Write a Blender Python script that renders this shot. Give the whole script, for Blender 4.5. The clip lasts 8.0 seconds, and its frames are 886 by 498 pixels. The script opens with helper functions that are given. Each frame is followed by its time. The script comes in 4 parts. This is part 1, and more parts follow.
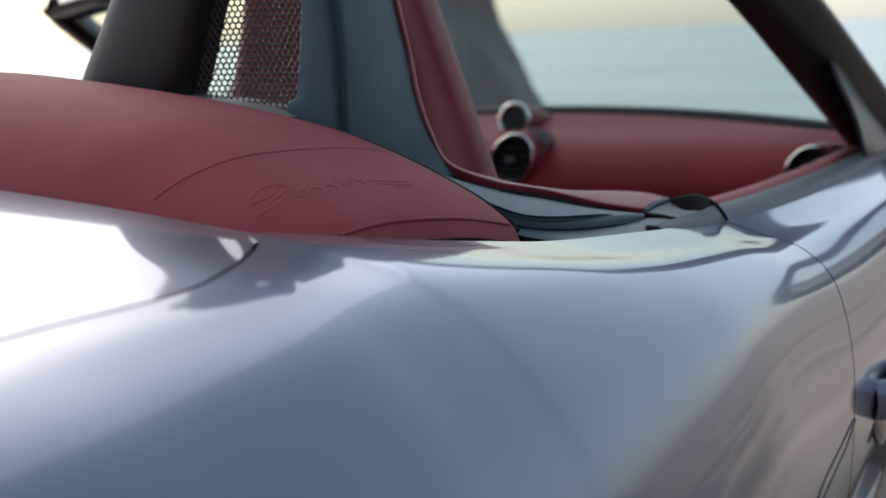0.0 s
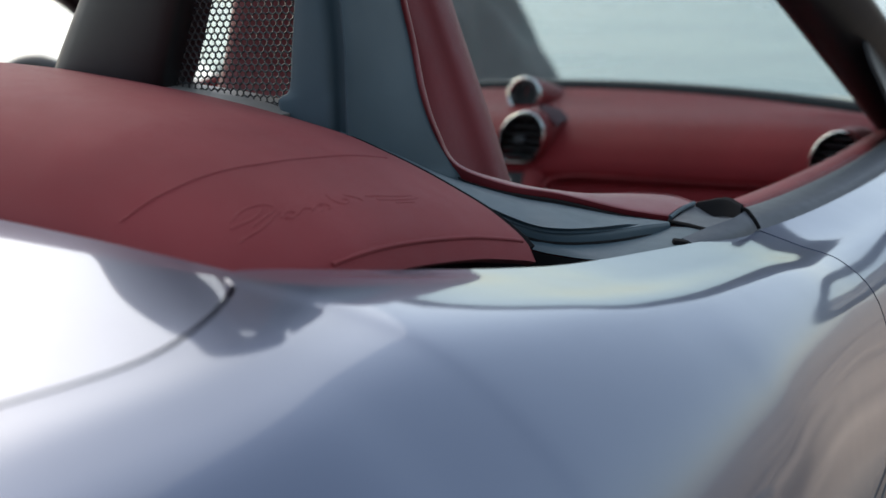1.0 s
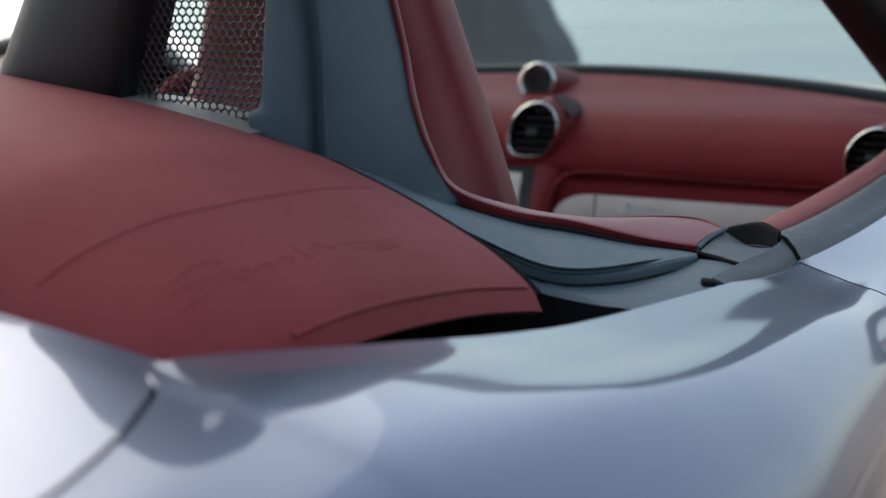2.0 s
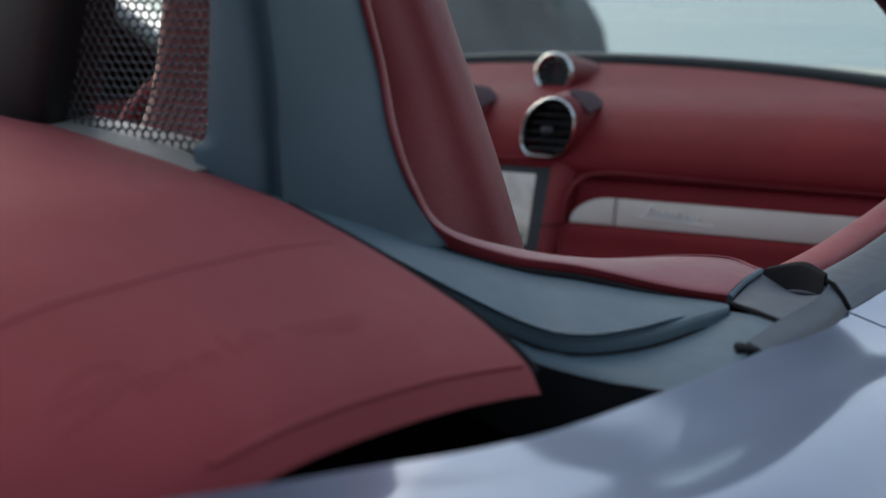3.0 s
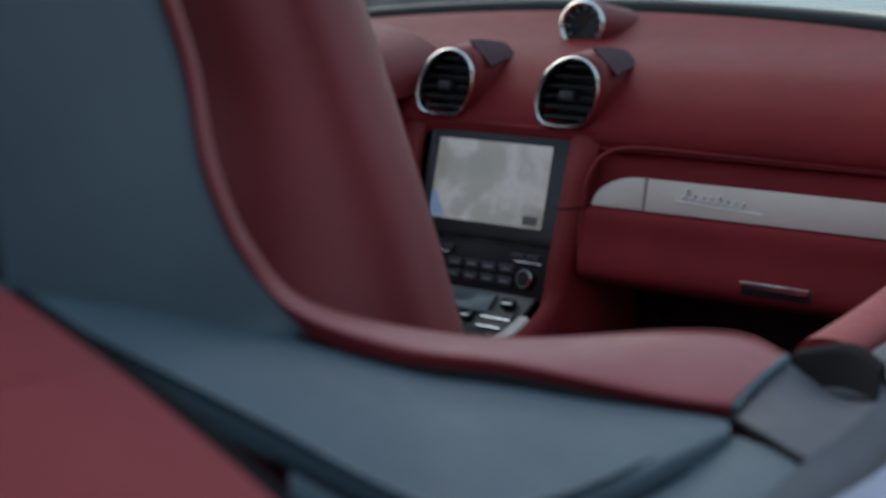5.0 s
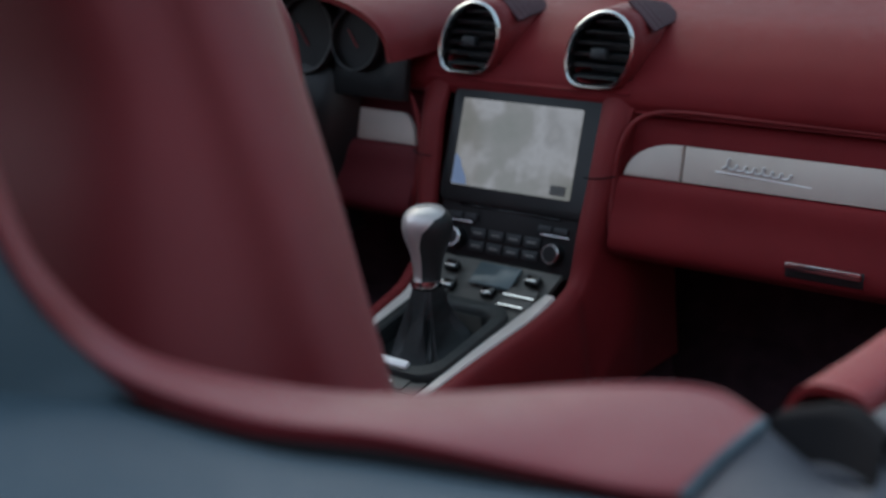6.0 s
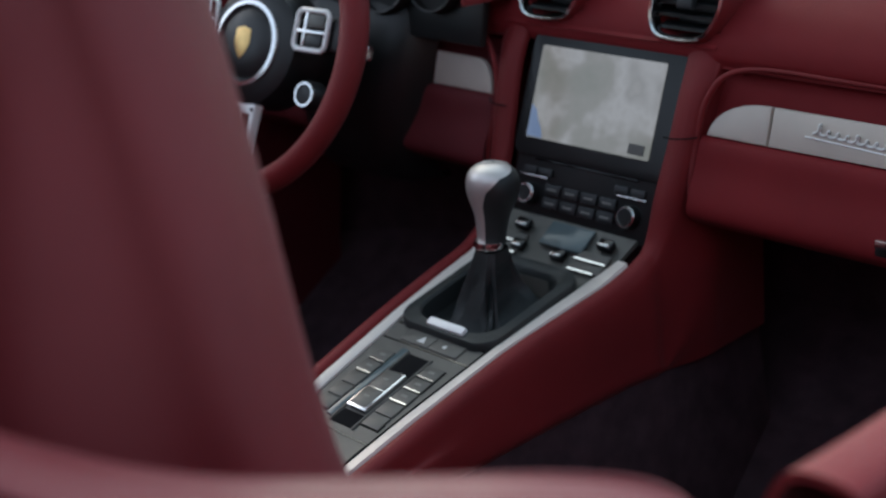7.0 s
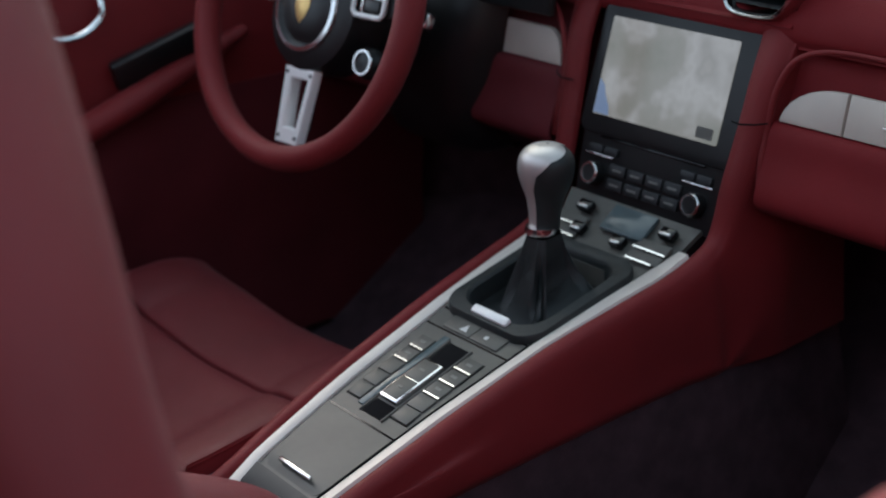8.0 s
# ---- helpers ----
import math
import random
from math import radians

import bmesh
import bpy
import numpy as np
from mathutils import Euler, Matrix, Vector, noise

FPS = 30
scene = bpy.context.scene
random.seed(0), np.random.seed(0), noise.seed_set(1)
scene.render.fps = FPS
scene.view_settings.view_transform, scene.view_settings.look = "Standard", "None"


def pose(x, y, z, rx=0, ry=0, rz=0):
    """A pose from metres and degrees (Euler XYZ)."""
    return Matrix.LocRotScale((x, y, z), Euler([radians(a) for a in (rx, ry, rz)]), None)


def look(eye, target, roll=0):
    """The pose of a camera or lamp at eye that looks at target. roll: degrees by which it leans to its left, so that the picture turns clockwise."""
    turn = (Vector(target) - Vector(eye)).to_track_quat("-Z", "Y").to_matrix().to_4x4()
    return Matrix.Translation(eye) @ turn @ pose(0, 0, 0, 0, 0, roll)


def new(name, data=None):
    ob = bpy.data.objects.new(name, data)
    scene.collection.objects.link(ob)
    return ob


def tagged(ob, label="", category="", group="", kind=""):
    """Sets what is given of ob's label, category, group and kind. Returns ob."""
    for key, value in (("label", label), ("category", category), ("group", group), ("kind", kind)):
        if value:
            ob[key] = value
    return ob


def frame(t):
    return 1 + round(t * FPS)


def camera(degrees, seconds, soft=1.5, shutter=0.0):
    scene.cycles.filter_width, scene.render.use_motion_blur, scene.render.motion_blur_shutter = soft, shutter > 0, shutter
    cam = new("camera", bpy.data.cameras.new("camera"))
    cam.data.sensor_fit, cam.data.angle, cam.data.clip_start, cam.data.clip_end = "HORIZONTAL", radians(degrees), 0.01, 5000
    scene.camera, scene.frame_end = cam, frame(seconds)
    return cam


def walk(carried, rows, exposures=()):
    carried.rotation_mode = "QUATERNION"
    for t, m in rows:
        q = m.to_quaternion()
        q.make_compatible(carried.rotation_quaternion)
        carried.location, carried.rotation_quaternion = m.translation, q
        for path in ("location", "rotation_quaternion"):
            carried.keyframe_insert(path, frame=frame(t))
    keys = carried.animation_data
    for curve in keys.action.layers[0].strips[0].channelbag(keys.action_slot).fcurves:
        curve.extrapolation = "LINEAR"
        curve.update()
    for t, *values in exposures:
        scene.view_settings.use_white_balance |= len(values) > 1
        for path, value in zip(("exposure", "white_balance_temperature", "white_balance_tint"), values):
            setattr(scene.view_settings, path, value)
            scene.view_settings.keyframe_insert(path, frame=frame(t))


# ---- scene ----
cam = camera(36.0, 8.0)
PATH = [
    (0, (1.239, -1.267, 1.097), (0.267, 0.453, 0.787), -2.3),
    (0.5, (1.213, -1.22, 1.114), (0.238, 0.493, 0.772), -2.1),
    (1, (1.178, -1.158, 1.127), (0.204, 0.548, 0.753), -1.7),
    (1.5, (1.146, -1.086, 1.139), (0.166, 0.611, 0.74), -1.5),
    (3, (1.051, -0.846, 1.167), (0.031, 0.813, 0.709), -1.9),
    (3.5, (1.024, -0.76, 1.169), (-0.009, 0.886, 0.693), -1.9),
    (4, (1.002, -0.677, 1.165), (-0.047, 0.952, 0.669), -1.8),
    (4.5, (0.985, -0.603, 1.164), (-0.089, 1.002, 0.644), -2.0),
    (6, (0.95, -0.354, 1.151), (-0.241, 1.127, 0.528), -3.1),
    (6.5, (0.952, -0.294, 1.151), (-0.305, 1.11, 0.48), -3.2),
    (7, (0.949, -0.225, 1.166), (-0.37, 1.089, 0.436), -3.3),
    (7.5, (0.956, -0.158, 1.172), (-0.43, 1.064, 0.405), -3.8),
    (8, (0.961, -0.086, 1.181), (-0.483, 1.039, 0.375), -4.0),
]
walk(cam, [(t, look(eye, target, roll)) for t, eye, target, roll in PATH], exposures=[(0, 1.0, 6420, 9), (1.5, 1.06, 6400, 9), (3.5, 1.05, 6280, 10), (4.5, 1.09, 6250, 10), (6.5, 1.30, 6300, 10), (8, 1.46, 6450, 9)])

cam.data.dof.use_dof, cam.data.dof.focus_distance, cam.data.dof.aperture_fstop = True, 1.15, 5.6

# ---------------------------------------------------------------- light
world = bpy.data.worlds.new("sky")
scene.world = world
world.use_nodes = True
wn = world.node_tree
sky = wn.nodes.new("ShaderNodeTexSky")
sky.sky_type = "NISHITA"
sky.sun_disc = False
SUN_ELEV, SUN_AZ = radians(34), radians(-66)      # azimuth from +y towards +x
sky.sun_elevation, sky.sun_rotation = SUN_ELEV, SUN_AZ
sky.air_density, sky.dust_density, sky.ozone_density = 1.0, 2.2, 1.0
haze = wn.nodes.new("ShaderNodeMix")
haze.data_type = "RGBA"
haze.inputs["Factor"].default_value = 0.38
haze.inputs[7].default_value = (4.35, 4.75, 4.85, 1)          # pale sea haze over the whole sky
wn.links.new(sky.outputs[0], haze.inputs[6])
wn.links.new(haze.outputs[2], wn.nodes["Background"].inputs[0])
wn.nodes["Background"].inputs[1].default_value = 0.128
sun = new("sun", bpy.data.lights.new("sun", "SUN"))
sun.data.energy, sun.data.angle, sun.data.color = 0.42, radians(80), (1.0, 0.95, 0.88)
to_sun = Vector((math.sin(SUN_AZ) * math.cos(SUN_ELEV), math.cos(SUN_AZ) * math.cos(SUN_ELEV), math.sin(SUN_ELEV)))
sun.matrix_world = look(to_sun * 30, (0, 0, 0))


# ---------------------------------------------------------------- materials
def material(name, colour, rough=0.5, metal=0.0, coat=0.0, coat_rough=0.03, vary=0.12, vary_scale=6.0,
             bump=0.0, bump_scale=400.0, bump_kind="noise", rough_vary=0.08, emission=0.0, spec=0.5, sheen=0.0):
    m = bpy.data.materials.new(name)
    m.use_nodes = True
    n, l = m.node_tree.nodes, m.node_tree.links
    b = n["Principled BSDF"]
    co = n.new("ShaderNodeTexCoord").outputs["Object"]
    b.inputs["Metallic"].default_value = metal
    b.inputs["Coat Weight"].default_value = coat
    b.inputs["Coat Roughness"].default_value = coat_rough
    b.inputs["Specular IOR Level"].default_value = spec
    b.inputs["Sheen Weight"].default_value = sheen
    big = n.new("ShaderNodeTexNoise")
    big.inputs["Scale"].default_value, big.inputs["Detail"].default_value = vary_scale, 6.0
    l.new(co, big.inputs["Vector"])
    ramp = n.new("ShaderNodeValToRGB")
    lo, hi = [tuple(min(1, c * k) for c in colour) + (1,) for k in (1 - vary, 1 + vary)]
    ramp.color_ramp.elements[0].position, ramp.color_ramp.elements[0].color = 0.3, lo
    ramp.color_ramp.elements[1].position, ramp.color_ramp.elements[1].color = 0.7, hi
    l.new(big.outputs["Fac"], ramp.inputs["Fac"])
    l.new(ramp.outputs["Color"], b.inputs["Base Color"])
    fine = n.new("ShaderNodeTexNoise")
    fine.inputs["Scale"].default_value = vary_scale * 7
    l.new(co, fine.inputs["Vector"])
    mr = n.new("ShaderNodeMapRange")
    mr.inputs["To Min"].default_value, mr.inputs["To Max"].default_value = max(0.0, rough - rough_vary), min(1.0, rough + rough_vary)
    l.new(fine.outputs["Fac"], mr.inputs["Value"])
    l.new(mr.outputs["Result"], b.inputs["Roughness"])
    if bump:
        if bump_kind == "cells":
            t = n.new("ShaderNodeTexVoronoi")
            t.feature = "DISTANCE_TO_EDGE"
            out = t.outputs["Distance"]
        else:
            t = n.new("ShaderNodeTexNoise")
            t.inputs["Detail"].default_value = 4.0
            out = t.outputs["Fac"]
        t.inputs["Scale"].default_value = bump_scale
        l.new(co, t.inputs["Vector"])
        bp = n.new("ShaderNodeBump")
        bp.inputs["Strength"].default_value, bp.inputs["Distance"].default_value = bump, 0.002
        l.new(out, bp.inputs["Height"])
        l.new(bp.outputs["Normal"], b.inputs["Normal"])
    return m


PAINT = material("silver_blue_metallic_paint", (0.090, 0.112, 0.176), 0.36, 0.8, 1.0, 0.06, 0.03, 3.0, 0.03, 1400, rough_vary=0.03)
RED = material("red_leather", (0.195, 0.0178, 0.0205), 0.50, vary=0.10, vary_scale=9, bump=0.25, bump_scale=700, bump_kind="cells", spec=0.25, sheen=0.05)
DASH = material("matt_red_dashboard_leather", (0.192, 0.0170, 0.0205), 0.55, vary=0.10, vary_scale=9, bump=0.25, bump_scale=700, bump_kind="cells", spec=0.12, sheen=0.02)
SEAT = material("red_seat_leather", (0.148, 0.0158, 0.0200), 0.48, vary=0.12, vary_scale=7, bump=0.25, bump_scale=600, bump_kind="cells", spec=0.30, sheen=0.06)
EDGING = material("smooth_red_edging_leather", (0.165, 0.0175, 0.0230), 0.40, vary=0.10, vary_scale=9, bump=0.18, bump_scale=700, bump_kind="cells", spec=0.50, sheen=0.05)
# Red darkened in its base colour to stand in for shade low in the cabin.
LINING = material("shade_darkened_red_lining", (0.125, 0.020, 0.026), 0.6, vary=0.15, vary_scale=10, bump=0.25, bump_scale=700, bump_kind="cells", spec=0.2)
CLOTH = material("red_roof_fabric", (0.200, 0.0285, 0.033), 0.7, vary=0.10, vary_scale=7, bump=0.25, bump_scale=1600, spec=0.2, sheen=0.06)
GREY = material("blue_grey_soft_plastic", (0.048, 0.080, 0.100), 0.48, vary=0.10, vary_scale=8, bump=0.12, bump_scale=1100, spec=0.32)
SEAL = material("dark_blue_grey_trim", (0.034, 0.042, 0.055), 0.5, vary=0.12, vary_scale=10, bump=0.1, bump_scale=1000, spec=0.4)
DARK = material("dark_grey_plastic", (0.022, 0.024, 0.027), 0.5, vary=0.15, vary_scale=12, bump=0.1, bump_scale=900)
GLOSS = material("gloss_black", (0.006, 0.006, 0.007), 0.12, vary=0.1, rough_vary=0.04)
SATIN = material("satin_black", (0.008, 0.009, 0.010), 0.4, vary=0.2, vary_scale=10)
CONSOLE = material("warm_grey_switch_panel", (0.10, 0.098, 0.088), 0.42, vary=0.12, vary_scale=20, bump=0.06, bump_scale=900)
SPOKE = material("bright_satin_aluminium", (0.92, 0.92, 0.91), 0.34, 0.1, vary=0.05, vary_scale=18)
ALU = material("brushed_aluminium_trim", (0.60, 0.53, 0.47), 0.50, 0.1, vary=0.06, vary_scale=18, bump=0.05, bump_scale=900)
SILVER = material("satin_silver_edge", (0.75, 0.69, 0.635), 0.42, 0.15, vary=0.05, vary_scale=16, bump=0.03, bump_scale=900)
TRAY = material("blue_grey_glossy_tray", (0.10, 0.135, 0.145), 0.18, vary=0.08, vary_scale=20)
CHROME = material("satin_chrome", (0.80, 0.80, 0.80), 0.2, 1.0, vary=0.05, vary_scale=14)
MIRROR = material("mirror_glass", (0.9, 0.9, 0.9), 0.02, 1.0, vary=0.02, rough_vary=0.01)
STEEL = material("brushed_shift_knob_metal", (0.66, 0.62, 0.60), 0.42, 0.7, vary=0.06, vary_scale=14)
BOOT = material("black_grained_leather", (0.019, 0.024, 0.025), 0.42, vary=0.25, vary_scale=16, bump=0.3, bump_scale=500, bump_kind="cells")
CARPET = material("black_carpet", (0.062, 0.035, 0.045), 0.95, vary=0.3, vary_scale=30, bump=0.6, bump_scale=900)
POD = material("dark_red_grille", (0.065, 0.017, 0.026), 0.6, vary=0.15, vary_scale=30, bump=0.3, bump_scale=900)
RUBBER = material("black_rubber", (0.012, 0.012, 0.013), 0.75, vary=0.2)
# VOID fills real slots; on several ledge parts it stands in for shade.
VOID = material("matt_black_recess_shade", (0.010, 0.010, 0.011), 0.9, vary=0.1, spec=0.1)
GOLD = material("gold_badge", (0.75, 0.5, 0.2), 0.35, 0.8, vary=0.15, vary_scale=60)
PALE = material("pale_grey_plastic", (0.20, 0.20, 0.185), 0.5, vary=0.1, vary_scale=12)
WHITE = material("white_symbol_print", (0.7, 0.7, 0.68), 0.5, vary=0.05)
NET = material("black_wind_deflector_mesh", (0.035, 0.036, 0.038), 0.28, vary=0.2, vary_scale=30)
EARTH = material("dry_brown_earth", (0.40, 0.31, 0.24), 0.95, vary=0.6, vary_scale=1.1, bump=0.8, bump_scale=6)
ROCK = material("grey_brown_rock", (0.17, 0.165, 0.16), 0.9, vary=0.4, vary_scale=0.6, bump=1.0, bump_scale=3)
SEA = material("teal_sea", (0.20, 0.29, 0.30), 0.25, vary=0.15, vary_scale=0.03, bump=0.10, bump_scale=0.6)


# ---------------------------------------------------------------- mesh helpers
def thing(name, at, label, category, group="", kind=""):
    ob = new(name)
    ob.location = at
    ob.empty_display_size = 0.05
    return tagged(ob, label, category, group, kind)


def part(name, bm, mat, parent, label="", smooth=True, kind=""):
    """One bmesh, in world metres, as a mesh object under a thing or a part."""
    bmesh.ops.recalc_face_normals(bm, faces=bm.faces)
    me = bpy.data.meshes.new(name)
    bm.to_mesh(me)
    bm.free()
    me.materials.append(mat)
    if smooth:
        me.polygons.foreach_set("use_smooth", [True] * len(me.polygons))
        me.set_sharp_from_angle(angle=radians(38))
    ob = new(name, me)
    if parent is not None:
        ob.parent = parent
        if parent.type == "EMPTY":
            ob.matrix_parent_inverse = Matrix.Translation(-parent.location)
    return tagged(ob, label, kind=kind)


def spline(pts, n, closed=False):
    """Catmull-Rom through pts, n points in all."""
    p = np.array(pts, float)
    k = len(p)
    seg = np.linalg.norm(np.diff(p, axis=0), axis=1)
    out = []
    total = k if closed else k - 1
    for t in np.linspace(0, total, n, endpoint=not closed):
        i = min(int(t), total - 1)
        f = t - i
        g = (lambda j: p[j % k]) if closed else (lambda j: p[j] if 0 <= j < k else (2 * p[0] - p[1] if j < 0 else 2 * p[-1] - p[-2]))
        a, b, c, d = g(i - 1), g(i), g(i + 1), g(i + 2)
        out.append(0.5 * (2 * b + (c - a) * f + (2 * a - 5 * b + 4 * c - d) * f * f + (3 * b - a - 3 * c + d) * f ** 3))
    return np.array(out)


def grid(rows, close_rows=False, close_cols=False, cap=False):
    bm = bmesh.new()
    vs = [[bm.verts.new(p) for p in r] for r in rows]
    nr, nc = len(vs), len(vs[0])
    for i in range(nr if close_rows else nr - 1):
        for j in range(nc if close_cols else nc - 1):
            bm.faces.new((vs[i][j], vs[i][(j + 1) % nc], vs[(i + 1) % nr][(j + 1) % nc], vs[(i + 1) % nr][j]))
    if cap:
        bm.faces.new(vs[0])
        bm.faces.new(list(reversed(vs[-1])))
    return bm


def loft(sections, nu, nv, **kw):
    """A smooth sheet through sections (lists of as many points each)."""
    first = [spline(s, nu, kw.get("close_cols", False)) for s in sections]
    cols = [spline([s[j] for s in first], nv) for j in range(nu)]
    return grid([[cols[j][i] for j in range(nu)] for i in range(nv)], **kw)


def thick(bm, d):
    """Gives a sheet the thickness d, on its back."""
    bmesh.ops.recalc_face_normals(bm, faces=bm.faces)
    bm.normal_update()
    if sum(f.normal.z for f in bm.faces) < 0:
        bmesh.ops.reverse_faces(bm, faces=bm.faces)
        bm.normal_update()
    front = list(bm.verts)
    rim = [e for e in bm.edges if e.is_boundary]
    back = {v: bm.verts.new(v.co - v.normal * d) for v in front}
    for f in list(bm.faces):
        bm.faces.new([back[v] for v in reversed(f.verts)])
    for e in rim:
        p, q = e.verts
        bm.faces.new((p, q, back[q], back[p]))
    return bm


def tube(path, r, seg=10, closed=False, squash=1.0, up=(0, 0, 1)):
    p = np.array(path, float)
    n = len(p)
    rows = []
    for i in range(n):
        a, b = p[(i - 1) % n if closed else max(i - 1, 0)], p[(i + 1) % n if closed else min(i + 1, n - 1)]
        d = Vector(b - a).normalized()
        s = d.cross(Vector(up))
        s = s.normalized() if s.length > 1e-5 else d.orthogonal().normalized()
        u = s.cross(d)
        rr = r[i] if hasattr(r, "__len__") else r
        rows.append([Vector(p[i]) + (s * math.cos(w) + u * math.sin(w) * squash) * rr for w in np.linspace(0, 2 * math.pi, seg, endpoint=False)])
    return grid(rows, close_rows=closed, close_cols=True, cap=not closed)


def box(size, m=None, bevel=0.002, seg=2):
    bm = bmesh.new()
    bmesh.ops.create_cube(bm, size=1.0, matrix=Matrix.Diagonal((*size, 1)))
    if bevel:
        bmesh.ops.bevel(bm, geom=bm.edges[:], offset=min(bevel, min(size) * 0.45), segments=seg, affect="EDGES", profile=0.5)
    if m is not None:
        bmesh.ops.transform(bm, matrix=m, verts=bm.verts[:])
    return bm


def lathe(profile, m=None, seg=32, cap=True):
    """Profile of (radius, height) turned about the local z."""
    rows = [[(r * math.cos(w), r * math.sin(w), h) for w in np.linspace(0, 2 * math.pi, seg, endpoint=False)] for r, h in profile]
    bm = grid(rows, close_cols=True, cap=cap)
    if m is not None:
        bmesh.ops.transform(bm, matrix=m, verts=bm.verts[:])
    return bm


def plate(outline, depth, m=None, bevel=0.0, seg=2):
    """A flat outline (x, y), raised by depth along local z."""
    bm = bmesh.new()
    f = bm.faces.new([bm.verts.new((x, y, 0)) for x, y in outline])
    up = bmesh.ops.extrude_face_region(bm, geom=[f])
    top = [v for v in up["geom"] if isinstance(v, bmesh.types.BMVert)]
    bmesh.ops.translate(bm, vec=(0, 0, depth), verts=top)
    if bevel:
        tops = set(top)
        edges = [e for e in bm.edges if e.verts[0] in tops and e.verts[1] in tops]
        bmesh.ops.bevel(bm, geom=edges, offset=bevel, segments=seg, affect="EDGES", profile=0.5)
    if m is not None:
        bmesh.ops.transform(bm, matrix=m, verts=bm.verts[:])
    return bm


def rounded(w, h, r, n=5):
    """Outline of a rounded rectangle about the origin."""
    out = []
    for cx, cy, a in ((w / 2 - r, h / 2 - r, 0), (-w / 2 + r, h / 2 - r, 90), (-w / 2 + r, -h / 2 + r, 180), (w / 2 - r, -h / 2 + r, 270)):
        out += [(cx + r * math.cos(radians(a + k * 90 / n)), cy + r * math.sin(radians(a + k * 90 / n))) for k in range(n + 1)]
    return out


def mirrored(bm):
    bmesh.ops.transform(bm, matrix=Matrix.Diagonal((-1, 1, 1, 1)), verts=bm.verts[:])
    bmesh.ops.reverse_faces(bm, faces=bm.faces[:])
    return bm


# ---------------------------------------------------------------- ground, sea, rocks
bm = bmesh.new()
S = [-3000, -300, -60, -20, -8, -3, 0, 3, 8, 20, 60, 300, 3000]
rows = [[(x, y, 0.0) for x in S] for y in S]
ground = part("ground", grid(rows), EARTH, None, "dry brown earth reaching to the horizon", kind="structure")
ground["category"] = "ground"

sea = part("sea", grid([[(x0 + (x1 - x0) * k, y, 0.03) for k in np.linspace(0, 1, 7)] for y, x0, x1 in ((7.4, -60, .6), (20, -200, .8), (60, -600, 1), (300, -2500, 8), (2800, -2900, 60))]), SEA, None, "pale teal sea beyond the shore", kind="structure")
sea["category"] = "water"


def boulder(at, size, seed, label, taper=0.12, group="rocks by the shore"):
    bm = bmesh.new()
    bmesh.ops.create_icosphere(bm, subdivisions=5, radius=1.0)
    for v in bm.verts:
        p = v.co.copy()
        k = 1 + 0.28 * noise.noise(p * 1.3 + Vector((seed, 0, 0))) + 0.14 * noise.noise(p * 3.1 + Vector((0, seed, 0))) + 0.06 * noise.noise(p * 8 + Vector((0, 0, seed)))
        t = 1.12 - taper * p.z                                    # narrower towards the top
        v.co = Vector((p.x * size[0] * t, p.y * size[1] * t, p.z * size[2])) * k + Vector(at)
    ob = part("boulder", bm, ROCK, None)
    return tagged(ob, label, "rock", group)


boulder((-4.98, 8.85, 0.1), (1.25, 1.6, 2.3), 3.0, "large grey-brown weathered rock on the earth", taper=0.55)
boulder((4.6, 3.2, 0.0), (1.5, 1.9, 1.0), 8.0, "grey-brown weathered rock on bare earth")
boulder((5.6, -0.6, 0.0), (1.2, 1.3, 0.8), 12.0, "grey-brown weathered rock on bare earth")
boulder((7.2, 6.4, 0.0), (2.2, 1.9, 1.5), 17.0, "grey-brown weathered rock on bare earth")

# Unseen slope, added to block sky light from behind and the right.
unseen_slope_rows = []
for k in np.linspace(0, 1, 14):                                   # from its foot to its crest
    row = []
    for a in np.linspace(62, 172, 46):                            # bearing from straight ahead, turning right
        w = math.sin(math.pi * min(1, max(0, (a - 62) / 110))) ** .5
        r = 7.5 + 6.5 * k + .5 * math.sin(a * .21)
        p = Vector((r * math.sin(radians(a)), r * math.cos(radians(a)), 0))
        rough = noise.noise(p * .45) * 1.1 + noise.noise(p * 1.3) * .45 + noise.noise(p * 3.7) * .15
        row.append((p.x + rough * .5, p.y + rough * .3, -.15 + w * (8.5 * k ** .8) + rough * (.2 + k) * w))
    unseen_slope_rows.append(row)
slope = part("hillside", grid(unseen_slope_rows), ROCK, None, "unseen rocky slope added behind the car to block sky light", smooth=False, kind="structure")
slope["category"] = "hillside"

# ---------------------------------------------------------------- car body
body = thing("car_body", (0, 0.3, 0), "silver-blue metallic roadster body with its roof down", "car")

GAP = 0.086          # y of the door's rear edge
